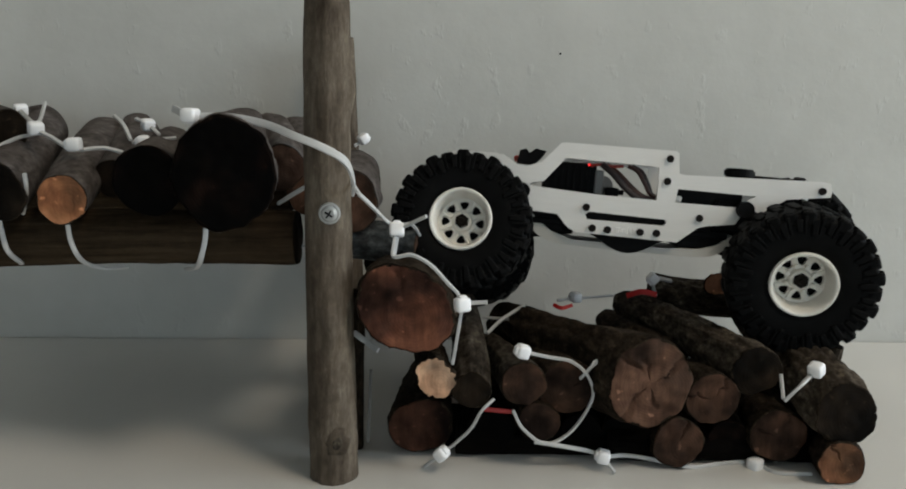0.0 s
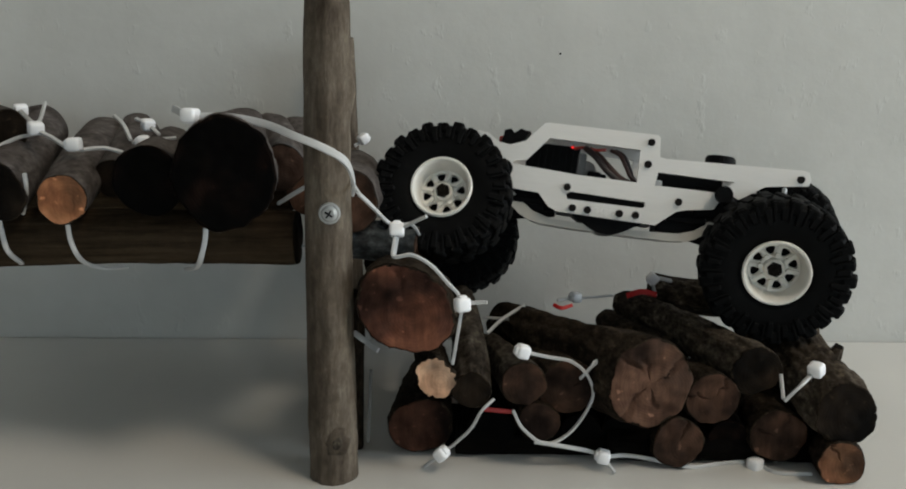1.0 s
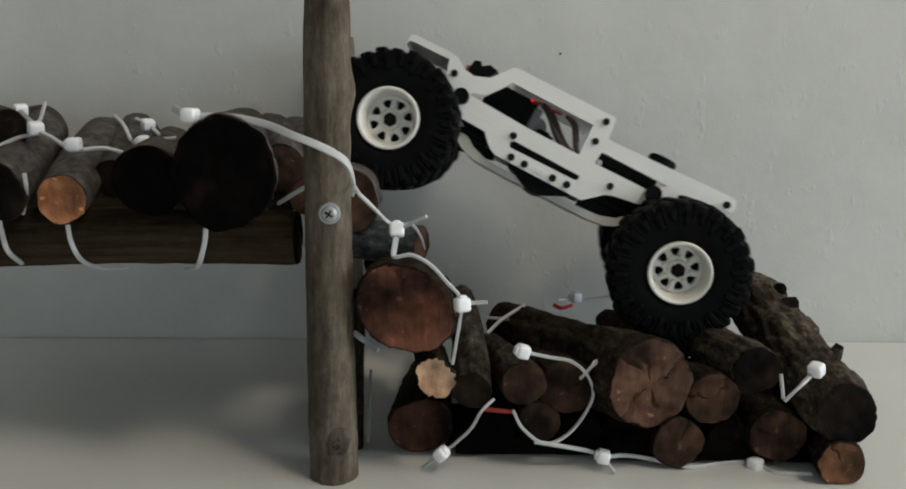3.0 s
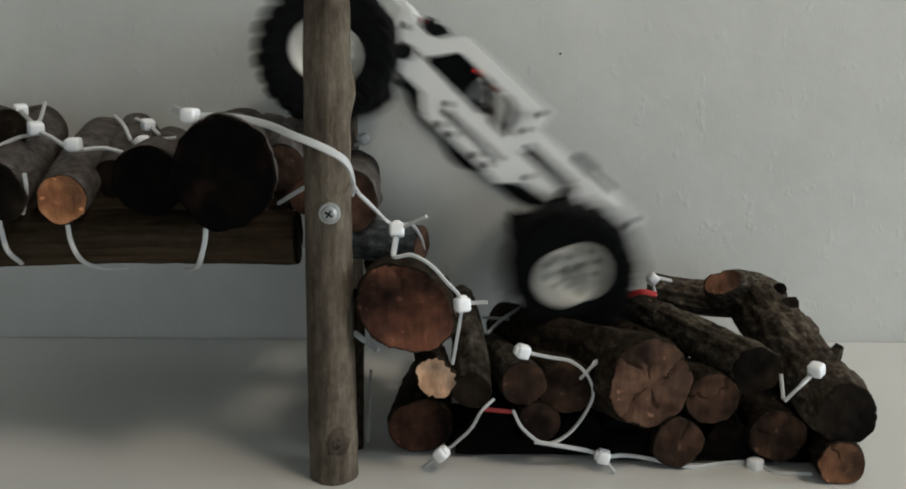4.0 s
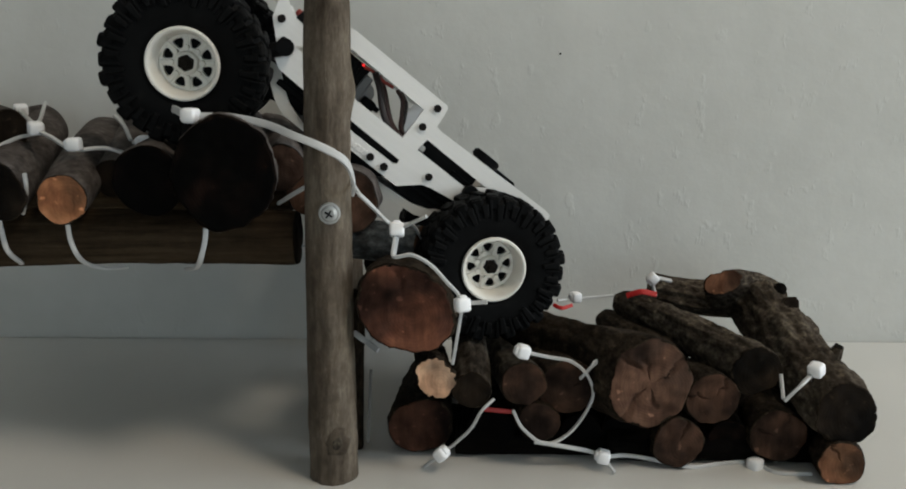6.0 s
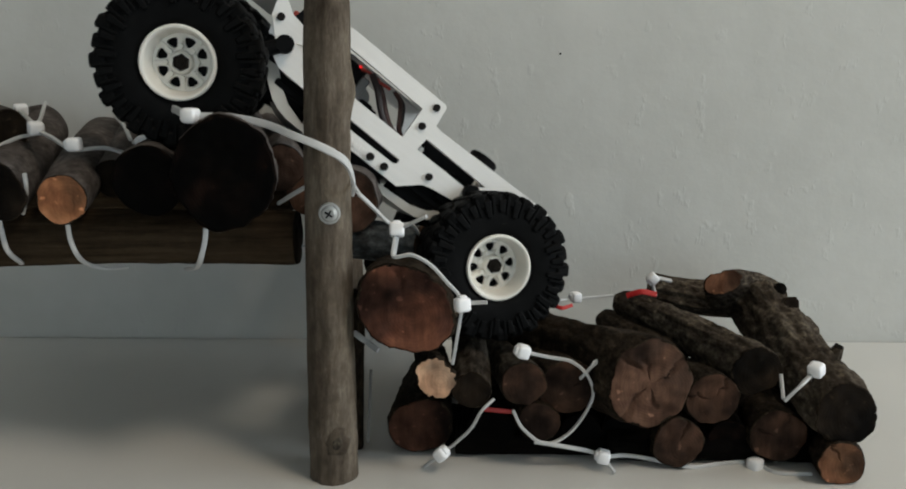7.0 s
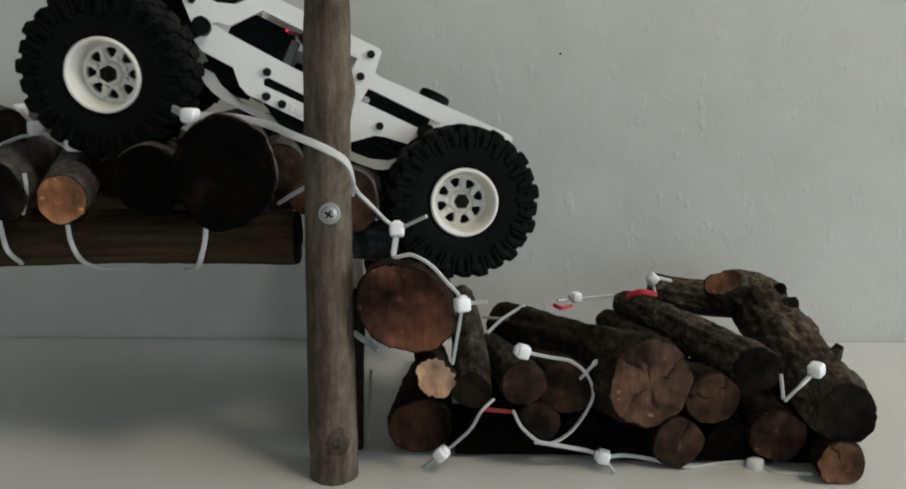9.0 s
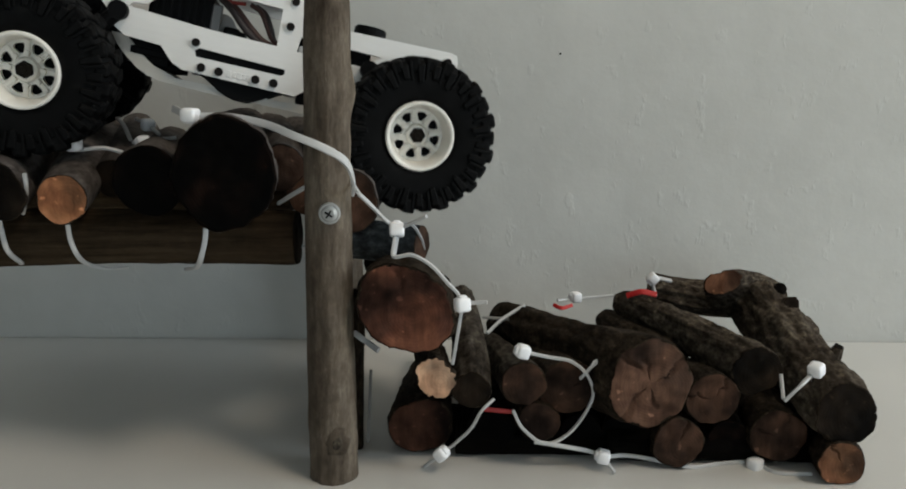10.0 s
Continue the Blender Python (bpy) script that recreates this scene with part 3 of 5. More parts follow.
log(pile, (0.0962, 0.385, 0.0413), (0.1341, 0.372, 0.0392), 0.0077, 0.0088, BARK_KNOB, CUT_DARK)
log(pile, (0.0895, 0.318, 0.0285), (0.077, 0.385, 0.0247), 0.0085, 0.0062, BARK_DARK, CUT_DARK)
log(pile, (0.1165, 0.305, 0.0381), (0.1128, 0.372, 0.0262), 0.005, 0.0056, BARK_KNOB, CUT_DARK)
# filler logs added in the pile's gaps; black bark and ends are painted shade
log(pile, (-0.0028, 0.304, 0.0068), (0.1531, 0.304, 0.0068), 0.0086, 0.0086, BARK_SHADE, CUT_BLACK)
log(pile, (0.0123, 0.35, -0.0015), (0.1457, 0.35, -0.0015), 0.0091, 0.0091, BARK_SHADE, CUT_BLACK)
log(pile, (0.1363, 0.2845, 0.0092), (0.1605, 0.372, -0.0109), 0.0083, 0.0108, BARK_SHADE, CUT_BLACK)
log(pile, (0.104, 0.2845, 0.0092), (0.1258, 0.37, -0.01), 0.0083, 0.0096, BARK_SHADE, CUT_BLACK)
log(pile, (0.0657, 0.2885, 0.0103), (0.0833, 0.37, -0.007), 0.0089, 0.0096, BARK_SHADE, CUT_BLACK)
log(pile, (0.0491, 0.2885, 0.0099), (0.0609, 0.37, -0.01), 0.0084, 0.0096, BARK_SHADE, CUT_BLACK)
log(pile, (0.0146, 0.2885, 0.0113), (0.0186, 0.37, -0.007), 0.0095, 0.0101, BARK_SHADE, CUT_BLACK)
log(pile, (0.0594, 0.2895, 0.0063), (0.1399, 0.2895, 0.005), 0.0063, 0.0063, BARK_SHADE, CUT_BLACK)
log(pile, (0.0014, 0.2935, 0.0063), (0.0624, 0.2935, 0.0055), 0.0061, 0.0061, BARK_SHADE, CUT_BLACK)
zip_tie(pile, [(-0.009, 0.27, 0.0984), (-0.0168, 0.275, 0.0939), (-0.0195, 0.2785, 0.092), (-0.0203, 0.272, 0.0888), (-0.02, 0.267, 0.0851), (-0.014, 0.266, 0.0859), (-0.0076, 0.265, 0.0827), (-0.0023, 0.265, 0.0769), (0.0028, 0.265, 0.0702), (0.0018, 0.264, 0.0602), (-0.0002, 0.266, 0.047)], (0, 1, 0.2), heads=[(0.0031, 0.262, 0.0696)], width=0.0017, material=NYLON)
zip_tie(pile, [(0.0031, 0.264, 0.0695), (0.0115, 0.262, 0.0705)], (0, 0.4, 1), heads=[], width=0.0016, material=NYLON)
zip_tie(pile, [(-0.0209, 0.3, 0.0891), (-0.0162, 0.31, 0.088), (-0.0131, 0.32, 0.0809), (-0.0119, 0.325, 0.075)], (0, 1, 0), heads=[], width=0.0017, material=NYLON)
zip_tie(pile, [(0.0148, 0.274, 0.0307), (0.0102, 0.272, 0.0267), (0.0059, 0.274, 0.0183), (-0.0041, 0.2785, 0.0069), (-0.0107, 0.2815, 0.0005)], (0.5, 1, 0.2), heads=[(-0.0043, 0.2765, 0.0079)], width=0.0017, material=NYLON)
zip_tie(pile, [(0.0253, 0.278, 0.0473), (0.035, 0.28, 0.0444), (0.0435, 0.28, 0.0426), (0.0498, 0.281, 0.0364), (0.0518, 0.282, 0.0273), (0.0445, 0.281, 0.0151), (0.0347, 0.279, 0.0107), (0.0259, 0.278, 0.0172), (0.0221, 0.278, 0.0245)], (0, 1, 0), heads=[(0.0251, 0.276, 0.048)], width=0.0017, material=NYLON)
zip_tie(pile, [(0.0148, 0.335, 0.0351), (0.0221, 0.345, 0.0385), (0.0327, 0.355, 0.0419)], (0.3, 1, 0.4), heads=[], width=0.0016, material=NYLON)
zip_tie(pile, [(0.0135, 0.355, 0.0361), (0.0251, 0.35, 0.0369)], (0, 0.4, 1), heads=[], width=0.0016, material=NYLON)
zip_tie(pile, [(0.0303, 0.2785, 0.0118), (0.0423, 0.2795, 0.0092), (0.0514, 0.2815, 0.0064), (0.0567, 0.2805, 0.0048), (0.066, 0.283, 0.004), (0.0776, 0.281, 0.0029), (0.0894, 0.28, 0.0008), (0.1, 0.2825, 0.0007), (0.1137, 0.284, 0.0006), (0.1205, 0.276, 0.0005), (0.133, 0.275, 0.0006)], (0, 0.3, 1), heads=[(0.0562, 0.279, 0.0055), (0.1141, 0.281, 0.0014)], width=0.0018, material=NYLON)
zip_tie(pile, [(0.0563, 0.2795, 0.0048), (0.0599, 0.275, 0.0011)], (0.5, 1, 0), heads=[], width=0.0017, material=NYLON)
zip_tie(pile, [(0.0472, 0.282, 0.0353), (0.0522, 0.281, 0.0418), (0.0566, 0.288, 0.0433)], (0.5, 0.3, 0.3), heads=[], width=0.0026, material=NYLON)
zip_tie(pile, [(0.1313, 0.276, 0.041), (0.1232, 0.27, 0.0372), (0.1182, 0.27, 0.0315)], (0.7, 1, 0.3), heads=[(0.1303, 0.274, 0.0418)], width=0.002, material=NYLON)
zip_tie(pile, [(0.1191, 0.277, 0.0388), (0.1177, 0.27, 0.0324)], (0.7, 1, 0.3), heads=[], width=0.0014, material=NYLON)
zip_tie(pile, [(0.0968, 0.372, 0.0415), (0.0944, 0.37, 0.0505), (0.1038, 0.372, 0.0489)], (0.7, 1, 0.3), heads=[(0.0939, 0.368, 0.0511)], width=0.0024, material=NYLON)
zip_tie(pile, [(0.0486, 0.362, 0.0421), (0.0573, 0.366, 0.0418), (0.0761, 0.372, 0.0418)], (0, 0.5, 1), heads=[(0.0575, 0.366, 0.0426)], width=0.0013, material=NYLON)
zip_tie(pile, [(0.0455, 0.352, 0.0431), (0.0489, 0.35, 0.042), (0.0539, 0.352, 0.0428)], (0, 0.5, 1), heads=[], width=0.002, material=RED)
zip_tie(pile, [(0.0814, 0.365, 0.0435), (0.0873, 0.362, 0.0463), (0.0944, 0.362, 0.0449)], (0, 0.5, 1), heads=[], width=0.003, material=RED)
zip_tie(pile, [(0.0118, 0.287, 0.021), (0.0222, 0.287, 0.02)], (0, 0.3, 1), heads=[], width=0.002, material=RED)
zip_tie(pile, [(-0.0367, 0.285, 0.0522), (-0.0325, 0.285, 0.0489), (-0.0272, 0.28, 0.047)], (0, 0.5, 1), heads=[], width=0.0024, material=NYLON)
zip_tie(pile, [(-0.0309, 0.288, 0.0364), (-0.0317, 0.288, 0.0224), (-0.0327, 0.288, 0.007)], (0, 1, 0), heads=[], width=0.0009, material=NYLON_GREY)

# ---- the crawler ----
def wheel(name):
    """Wheel whose outer side looks to -y; centre of the tyre at the origin."""
    root = new(name)
    bm = bmesh.new()
    prof = [(12.4, -9.8), (15.0, -10.6), (20, -11.2), (24, -10.6), (27.1, -9.5), (27.7, -6), (28.0, 0), (27.7, 6), (27.1, 9.5),
            (24, 10.6), (20, 11.2), (16.5, 10.6), (14.0, 9.5), (12.3, 8.5), (12.3, -8.5)]
    lathe(bm, [(r / 1000, y / 1000) for r, y in prof], 72)
    part("tyre", bm, RUBBER, root, "black knobbly rubber tyre", True)
    bm = bmesh.new()
    n = 26

    def lug(lo, hi, bevel, turn, skew=0.0, taper=1.0):
        """A rubber block; taper narrows its end towards the axle."""
        start = len(bm.verts)
        box(bm, lo, hi, bevel)
        bm.verts.ensure_lookup_table()
        m = pose(0, 0, 0, 0, turn, 0) @ pose(0, 0, 0, 0, 0, skew)
        for v in bm.verts[start:]:
            f = (v.co.z - lo[2]) / (hi[2] - lo[2])
            v.co.x *= taper + (1 - taper) * f
            v.co = m @ v.co

    for i in range(n):
        for side in (-1, 1):
            t = 360 * (i + (0.5 if side > 0 else 0)) / n

            def span(a, b):
                return min(side * a, side * b), max(side * a, side * b)
            long = i % 2 == 0
            # tread block, shoulder, side biter down the wall and the thin rib beside it
            lo, hi = span(0.0016, 0.0098)
            lug((-0.0024, lo, 0.0266), (0.0024, hi, 0.0289 if long else 0.0284), 0.0010, t, side * 16)
            lo, hi = span(0.0086, 0.0117 if long else 0.0113)
            lug((-0.0024, lo, 0.0232), (0.0024, hi, 0.0286 if long else 0.0280), 0.0010, t, side * 10)
            lo, hi = span(0.0100, 0.0121 if long else 0.0118)
            lug((-0.0017, lo, 0.0192 if long else 0.0208), (0.0017, hi, 0.0262), 0.0007, t + 1.5, 0, 0.6)
            lug((-0.0006, lo, 0.0205), (0.0006, hi - 0.0003 if side > 0 else hi, 0.0272), 0.0002, t + 180 / n, 0, 0.7)
    for i in range(n):
        lug((-0.0015, -0.0026, 0.0262), (0.0015, 0.0026, 0.0288), 0.0004, 360 * (i + 0.25) / n, 20)
    part("tread", bm, RUBBER, root, "blocky tread lugs")
    bm = bmesh.new()
    lip = [(12.8, -9.9), (12.75, -10.8), (12.3, -11.3), (11.7, -11.2), (11.2, -10.4), (11.0, -9.4), (10.5, -6.0), (9.9, -1.6), (9.8, 9.5), (12.4, 9.5)]
    lathe(bm, [(r / 1000, y / 1000) for r, y in lip], 64)
    hub = [(1.5, -4.4), (3.2, -4.6), (3.8, -4.1), (4.3, -1.6), (4.3, -0.8), (1.5, -0.8)]
    lathe(bm, [(r / 1000, y / 1000) for r, y in hub], 32)
    disc = [(10.0 * math.cos(radians(k * 7.5)), 10.0 * math.sin(radians(k * 7.5))) for k in range(48)]
    holes = []
    for i in range(8):
        ring = []
        for r, a in ((5.4, -6), (6.4, -11), (7.9, -14), (8.7, -11), (8.9, 0), (8.7, 11), (7.9, 14), (6.4, 11), (5.4, 6)):
            t = radians(45 * i + a)
            ring.append((r * math.cos(t), r * math.sin(t)))
        holes.append(ring)
    plate(bm, disc, -0.0016, 0.0004, holes)
    for i in range(8):
        # raised rib between two holes
        m = pose(0, 0, 0, 0, 45 * i + 22.5, 0)
        start = len(bm.verts)
        box(bm, (0.0038, -0.0024, -0.0007), (0.0096, -0.0014, 0.0007), 0.0003)
        bm.verts.ensure_lookup_table()
        for v in bm.verts[start:]:
            v.co = m @ v.co
    for i in range(8):
        # bolt bosses round the hub
        t = radians(45 * i + 22.5)
        x, z = 0.0054 * math.cos(t), 0.0054 * math.sin(t)
        cyl(bm, (x, -0.0014, z), (x, -0.0038, z), 0.0011, 0.0009, 10)
    part("rim", bm, CREAM, root, "cream white eight-spoke plastic rim")
    bm = bmesh.new()
    cyl(bm, (0, 0.0016, 0), (0, 0.006, 0), 0.0097, seg=40)
    part("backing", bm, BLACK, root)
    bm = bmesh.new()
    cyl(bm, (0, -0.0042, 0), (0, -0.0066, 0), 0.0031, 0.0027, 6)
    cyl(bm, (0, -0.0064, 0), (0, -0.0072, 0), 0.0013, 0.0011, 14)
    part("hub_nut", bm, NUT, root, "dark hexagonal hub nut")
    return root


crawler = tagged(new("crawler"), "small white-bodied model rock crawler with knobbly black tyres", "model car")
front_near_wheel = wheel("wheel")
front_near_wheel.parent = crawler


def twin():
    w = copy_thing(front_near_wheel, Matrix())
    return w


front_far_wheel, rear_near_wheel, rear_far_wheel = twin(), twin(), twin()


def axle(name):
    bm = bmesh.new()
    cyl(bm, (0, -0.028, 0), (0, 0.028, 0), 0.0034, seg=18)
    bmesh.ops.create_uvsphere(bm, u_segments=18, v_segments=12, radius=0.0085, matrix=Matrix.Translation((0, 0.005, 0)))
    for s in (-1, 1):
        box(bm, (-0.005, s * 0.022 - 0.003, -0.005), (0.005, s * 0.022 + 0.003, 0.007), 0.001)
    return part(name, bm, BLACK, crawler, "black plastic axle housing")


front_axle, rear_axle = axle("axle"), axle("axle")

OUTLINE = [(-57.5, 33.4), (-54.0, 33.6), (-49.0, 30.2), (-44.0, 29.4), (-37.5, 31.8), (-30.2, 40.3), (-28.0, 40.7), (17.2, 40.7), (18.4, 39.8), (19.3, 31.6),
           (22.0, 31.2), (76.5, 33.0), (79.2, 32.4), (80.2, 29.5), (79.6, 26.9), (63.0, 24.6), (53.0, 17.8), (47.7, 20.5), (43.6, 12.6), (32.5, 10.9), (29.0, 9.8),
           (21.0, 3.0), (-20.6, 3.5), (-24.4, 5.2), (-29.2, 10.4), (-41.8, 11.0), (-46.0, 13.6), (-49.0, 19.0), (-55.0, 25.0)]
WINDOW = [(-41.0, 22.9), (-42.0, 21.6), (-37.0, 21.2), (-13.0, 20.0), (11.2, 19.8), (10.9, 33.6), (-27.6, 34.2), (-36.0, 23.8)]
REAR_SLOT = [(18.8, 19.6), (43.6, 19.7), (50.6, 24.9), (19.4, 25.2)]
LONG_SLOT = [(-16.6, 9.3), (14.6, 9.4), (15.9, 10.4), (15.6, 12.0), (-16.0, 12.6), (-17.4, 11.4)]


def side_plate(y0, y1):
    bm = bmesh.new()
    plate(bm, OUTLINE, y0, y1, [WINDOW, REAR_SLOT, LONG_SLOT])
    return part("side_plate", bm, WHITE, crawler, "white printed side plate with cut-outs")


side_plate(-0.0210, -0.0185)
side_plate(0.0185, 0.0210)


def screws(side):
    for x, z in ((15.0, 37.3), (14.8, 28.0), (76.2, 29.1), (-17.3, 14.3), (29.2, 13.9), (-52.0, 26.6), (-46.6, 20.6)):
        bm = bmesh.new()
        cyl(bm, (x / 1000, side * 0.0208, z / 1000), (x / 1000, side * 0.0222, z / 1000), 0.0016, 0.0014, 14)
        part("screw", bm, STEEL, crawler)
    for x, z in ((-14.0, 5.8), (-7.6, 5.7), (5.8, 5.9), (12.5, 6.1)):
        bm = bmesh.new()
        cyl(bm, (x / 1000, side * 0.0208, z / 1000), (x / 1000, side * 0.0222, z / 1000), 0.00165, 0.0015, 14)
        part("screw", bm, STEEL, crawler)


screws(-1)
screws(1)


for x0, w, h in ((-4.6, 1.5, 2.6), (-2.5, 1.2, 1.9), (-0.8, 1.5, 2.6), (1.1, 1.2, 2.0), (2.7, 1.3, 2.5)):
    bm = bmesh.new()
    box(bm, (x0 / 1000, -0.0213, (5.8 - h / 2) / 1000), ((x0 + w) / 1000, -0.0209, (5.8 + h / 2) / 1000), 0.0001)
    part("emblem_bar", bm, WHITE, crawler, "small raised white bar")


def strip(name, pts, y0, y1, mat, label="", thick=1.6):
    """A bent sheet: a line in the x-z plane carried from y0 to y1."""
    bm = bmesh.new()
    lo, hi = [(x, z - thick) for x, z in pts], [(x, z) for x, z in pts]
    plate(bm, lo + hi[::-1], y0, y1)
    return part(name, bm, mat, crawler, label)


bm = bmesh.new()
plate(bm, [(-47, 11.5), (-44.5, 7.6), (-41, 4.2), (-36.5, 0.6), (-32.5, -1.3), (-28, -2.3), (-12, -2.8), (10, -2.9), (28, -2.7), (35, -2.0), (38.5, -0.6), (42, 2.0), (46.5, 7.4), (43, 7.4), (38, 3.2), (31, 0.9), (16, 0.0), (-22, 0.0), (-31, 2.8), (-37, 7.0), (-42, 11.8)], -0.0172, 0.0172)
part("skid_plate", bm, GREY_PRINT, crawler, "translucent grey curved skid plate")
strip("hood", [(-76.4, 31.6), (-76, 33.2), (-74, 33.8), (-57, 34.0), (-53, 32.6)], -0.0205, 0.0205, WHITE, "white printed hood panel", 3.0)
strip("roof_panel", [(-28.5, 40.4), (17.0, 40.4)], -0.0184, -0.0120, WHITE, "white roof rail")
strip("roof_panel", [(-28.5, 40.4), (17.0, 40.4)], 0.0120, 0.0184, WHITE, "white roof rail")
strip("rear_deck", [(56, 32.0), (70.5, 32.5), (78.5, 32.0)], -0.0184, 0.0184, WHITE, "white rear deck panel")
strip("roof_bar", [(9, 40.4), (17, 40.4)], -0.0119, 0.0119, WHITE, "white crossbar")
strip("windscreen_bar", [(-37, 32.0), (-31, 38.6)], -0.0184, 0.0184, WHITE, "white crossbar")


def block(name, lo, hi, mat, label="", bevel=0.0008):
    bm = bmesh.new()
    box(bm, [v / 1000 for v in lo], [v / 1000 for v in hi], bevel)
    return part(name, bm, mat, crawler, label)


bm = bmesh.new()
plate(bm, [(1.0 + 15.5 * math.cos(radians(a)), 3.0 + 6.6 * math.sin(radians(a)) ** 3 if a > 180 else 5.0) for a in range(180, 361, 12)], -0.0182, 0.0182)
part("transmission", bm, BLACK, crawler, "black rounded gearbox housing")
block("chassis_tray", (-40, -17.5, 5.5), (42, 17.5, 8.6), BLACK, "black inner chassis tray")
block("front_belly", (-43, -15, 2.6), (-26, 15, 11), BLACK, "black front link mount")
block("rear_belly", (22, -15, 0.8), (42, 15, 11.5), BLACK, "black rear link mount")
block("front_frame", (-52, -17, 11), (-39, 17, 20), BLACK, "black front frame block")
block("rear_frame", (36, -17, 9), (58, 17, 22), BLACK, "black rear frame block")
block("receiver", (-37, -11, 17.0), (-14, 11, 33.0), BLACK, "black receiver box in the cab")
block("battery", (19, -14, 12), (47, 14, 26), BLACK, "black battery pack")
# sheet added behind LONG_SLOT so the cut-out reads dark
block("slot_dark_sheet", (-20, -18.3, 7.8), (17, -17.6, 13.4), BLACK, "black sheet added to darken the long slot")
block("fan_bracket", (-14.6, -11.5, 19.5), (-10.8, -9.5, 30.5), SILVER, "silver bracket", 0.0006)
block("bracket_foot", (-14.0, -11.3, 18.4), (-9.0, -8.5, 20.2), SILVER, "", 0.0005)
block("servo", (-9.6, -9, 18), (-3.6, 9, 23.6), BLACK, "black servo in the cab", 0.001)
block("servo_tab", (-4.2, -8, 20.6), (-1.4, 6, 22.8), BLACK, "", 0.0005)
block("battery_tab", (19.2, -16.5, 19.8), (22.0, -14.5, 22.4), WHITE, "small white tab")
block("tail_bracket", (71, -15, 22), (73, -13, 26), WHITE)
for x0 in (-35.5, -32.6, -29.7, -26.8, -23.9, -21.0, -18.1):
    block("fin", (x0, -11.9, 18), (x0 + 1.4, -11.1, 32.0), BLACK, "", 0.0002)
bm = bmesh.new()
cyl(bm, (-0.0105, -0.002, 0.024), (-0.0105, 0.014, 0.024), 0.0045, seg=24)
part("motor", bm, SILVER, crawler, "silver motor can")
bm = bmesh.new()
cyl(bm, (-0.0175, -0.0125, 0.0325), (-0.0175, -0.0115, 0.0325), 0.0006, seg=10)
part("indicator_light", bm, GLOW, crawler, "glowing red indicator light")


def pad(x, z, y, rx, ry):
    bm = bmesh.new()
    bmesh.ops.create_cone(bm, cap_ends=True, segments=28, radius1=1, radius2=1, depth=1, matrix=pose(x / 1000, y / 1000, z / 1000) @ Matrix.Diagonal((rx / 1000, ry / 1000, 0.0036, 1)))
    bmesh.ops.bevel(bm, geom=[e for e in bm.edges if abs(e.verts[0].co.z - e.verts[1].co.z) < 1e-6], offset=0.0007, segments=2, affect="EDGES")
    return part("rubber_pad", bm, BLACK, crawler, "black rubber body-post pad")


pad(45.0, 34.0, -12, 6.3, 6.5)
pad(62.5, 32.6, 15, 7.0, 3.0)
bm = bmesh.new()
plate(bm, [(-48.4, 30.4), (-47.4, 36.2), (-44.8, 37.0), (-43.2, 35.4), (-40.6, 37.4), (-36.2, 36.6), (-38.4, 33.2), (-41.5, 30.2)], -0.016, -0.008)
part("mirror_mount", bm, BLACK, crawler, "black notched bracket ahead of the roof")
block("connector", (-50, -12, 31.2), (-46.5, -7, 34), WIRE_RED, "red plug")


def wire(pts, mat, r=0.0011):
    bm = bmesh.new()
    tube(bm, [(x / 1000, y / 1000, z / 1000) for x, y, z in pts], r)
    return part("wire", bm, mat, crawler, smooth=True)


wire([(-12, -12, 33), (-7, -14.5, 29.2), (-1.5, -15, 23.8), (5, -14.5, 19.6), (13, -13, 18.2)], WIRE_DARK, 0.0014)
wire([(-10, -10.5, 33), (-5, -13, 29.6), (0.5, -14, 24.6), (6, -14, 20.8), (14, -12, 19)], WIRE_BROWN, 0.0012)
wire([(-1, -12, 33.2), (3, -13.5, 31.2), (6.2, -14.5, 26.5), (9, -14, 22.2), (14, -11, 20)], WIRE_BROWN, 0.0009)
wire([(1, -10, 33.4), (5, -12.5, 31), (8, -13.5, 26), (10, -13, 22), (15, -10, 20)], WIRE_DARK, 0.0009)
# thin red wire that stands in for the indicator light's glow under the roof
wire([(-19, -9, 31), (-14, -12, 32.8), (-8, -12.6, 32.4), (-3, -12, 33)], WIRE_RED, 0.0007)
for s in (-1, 1):
    for x0, x1, z1 in ((-0.060, -0.022, 0.004), (0.060, 0.024, 0.004)):
        bm = bmesh.new()
        cyl(bm, (x0, s * 0.014, -0.003), (x1, s * 0.012, z1), 0.0017, seg=12)
        part("link", bm, BLACK, crawler, "black suspension link")
    for x, z in ((-0.052, 0.019), (0.054, 0.019)):
        bm = bmesh.new()
        cyl(bm, (x * 1.12, s * 0.0225, 0.002), (x * 0.86, s * 0.0225, z), 0.0028, seg=16)
        cyl(bm, (x * 0.86, s * 0.0215, z), (x * 0.86, s * 0.0255, z), 0.0034, seg=16)
        part("shock_absorber", bm, BLACK, crawler, "black shock absorber")

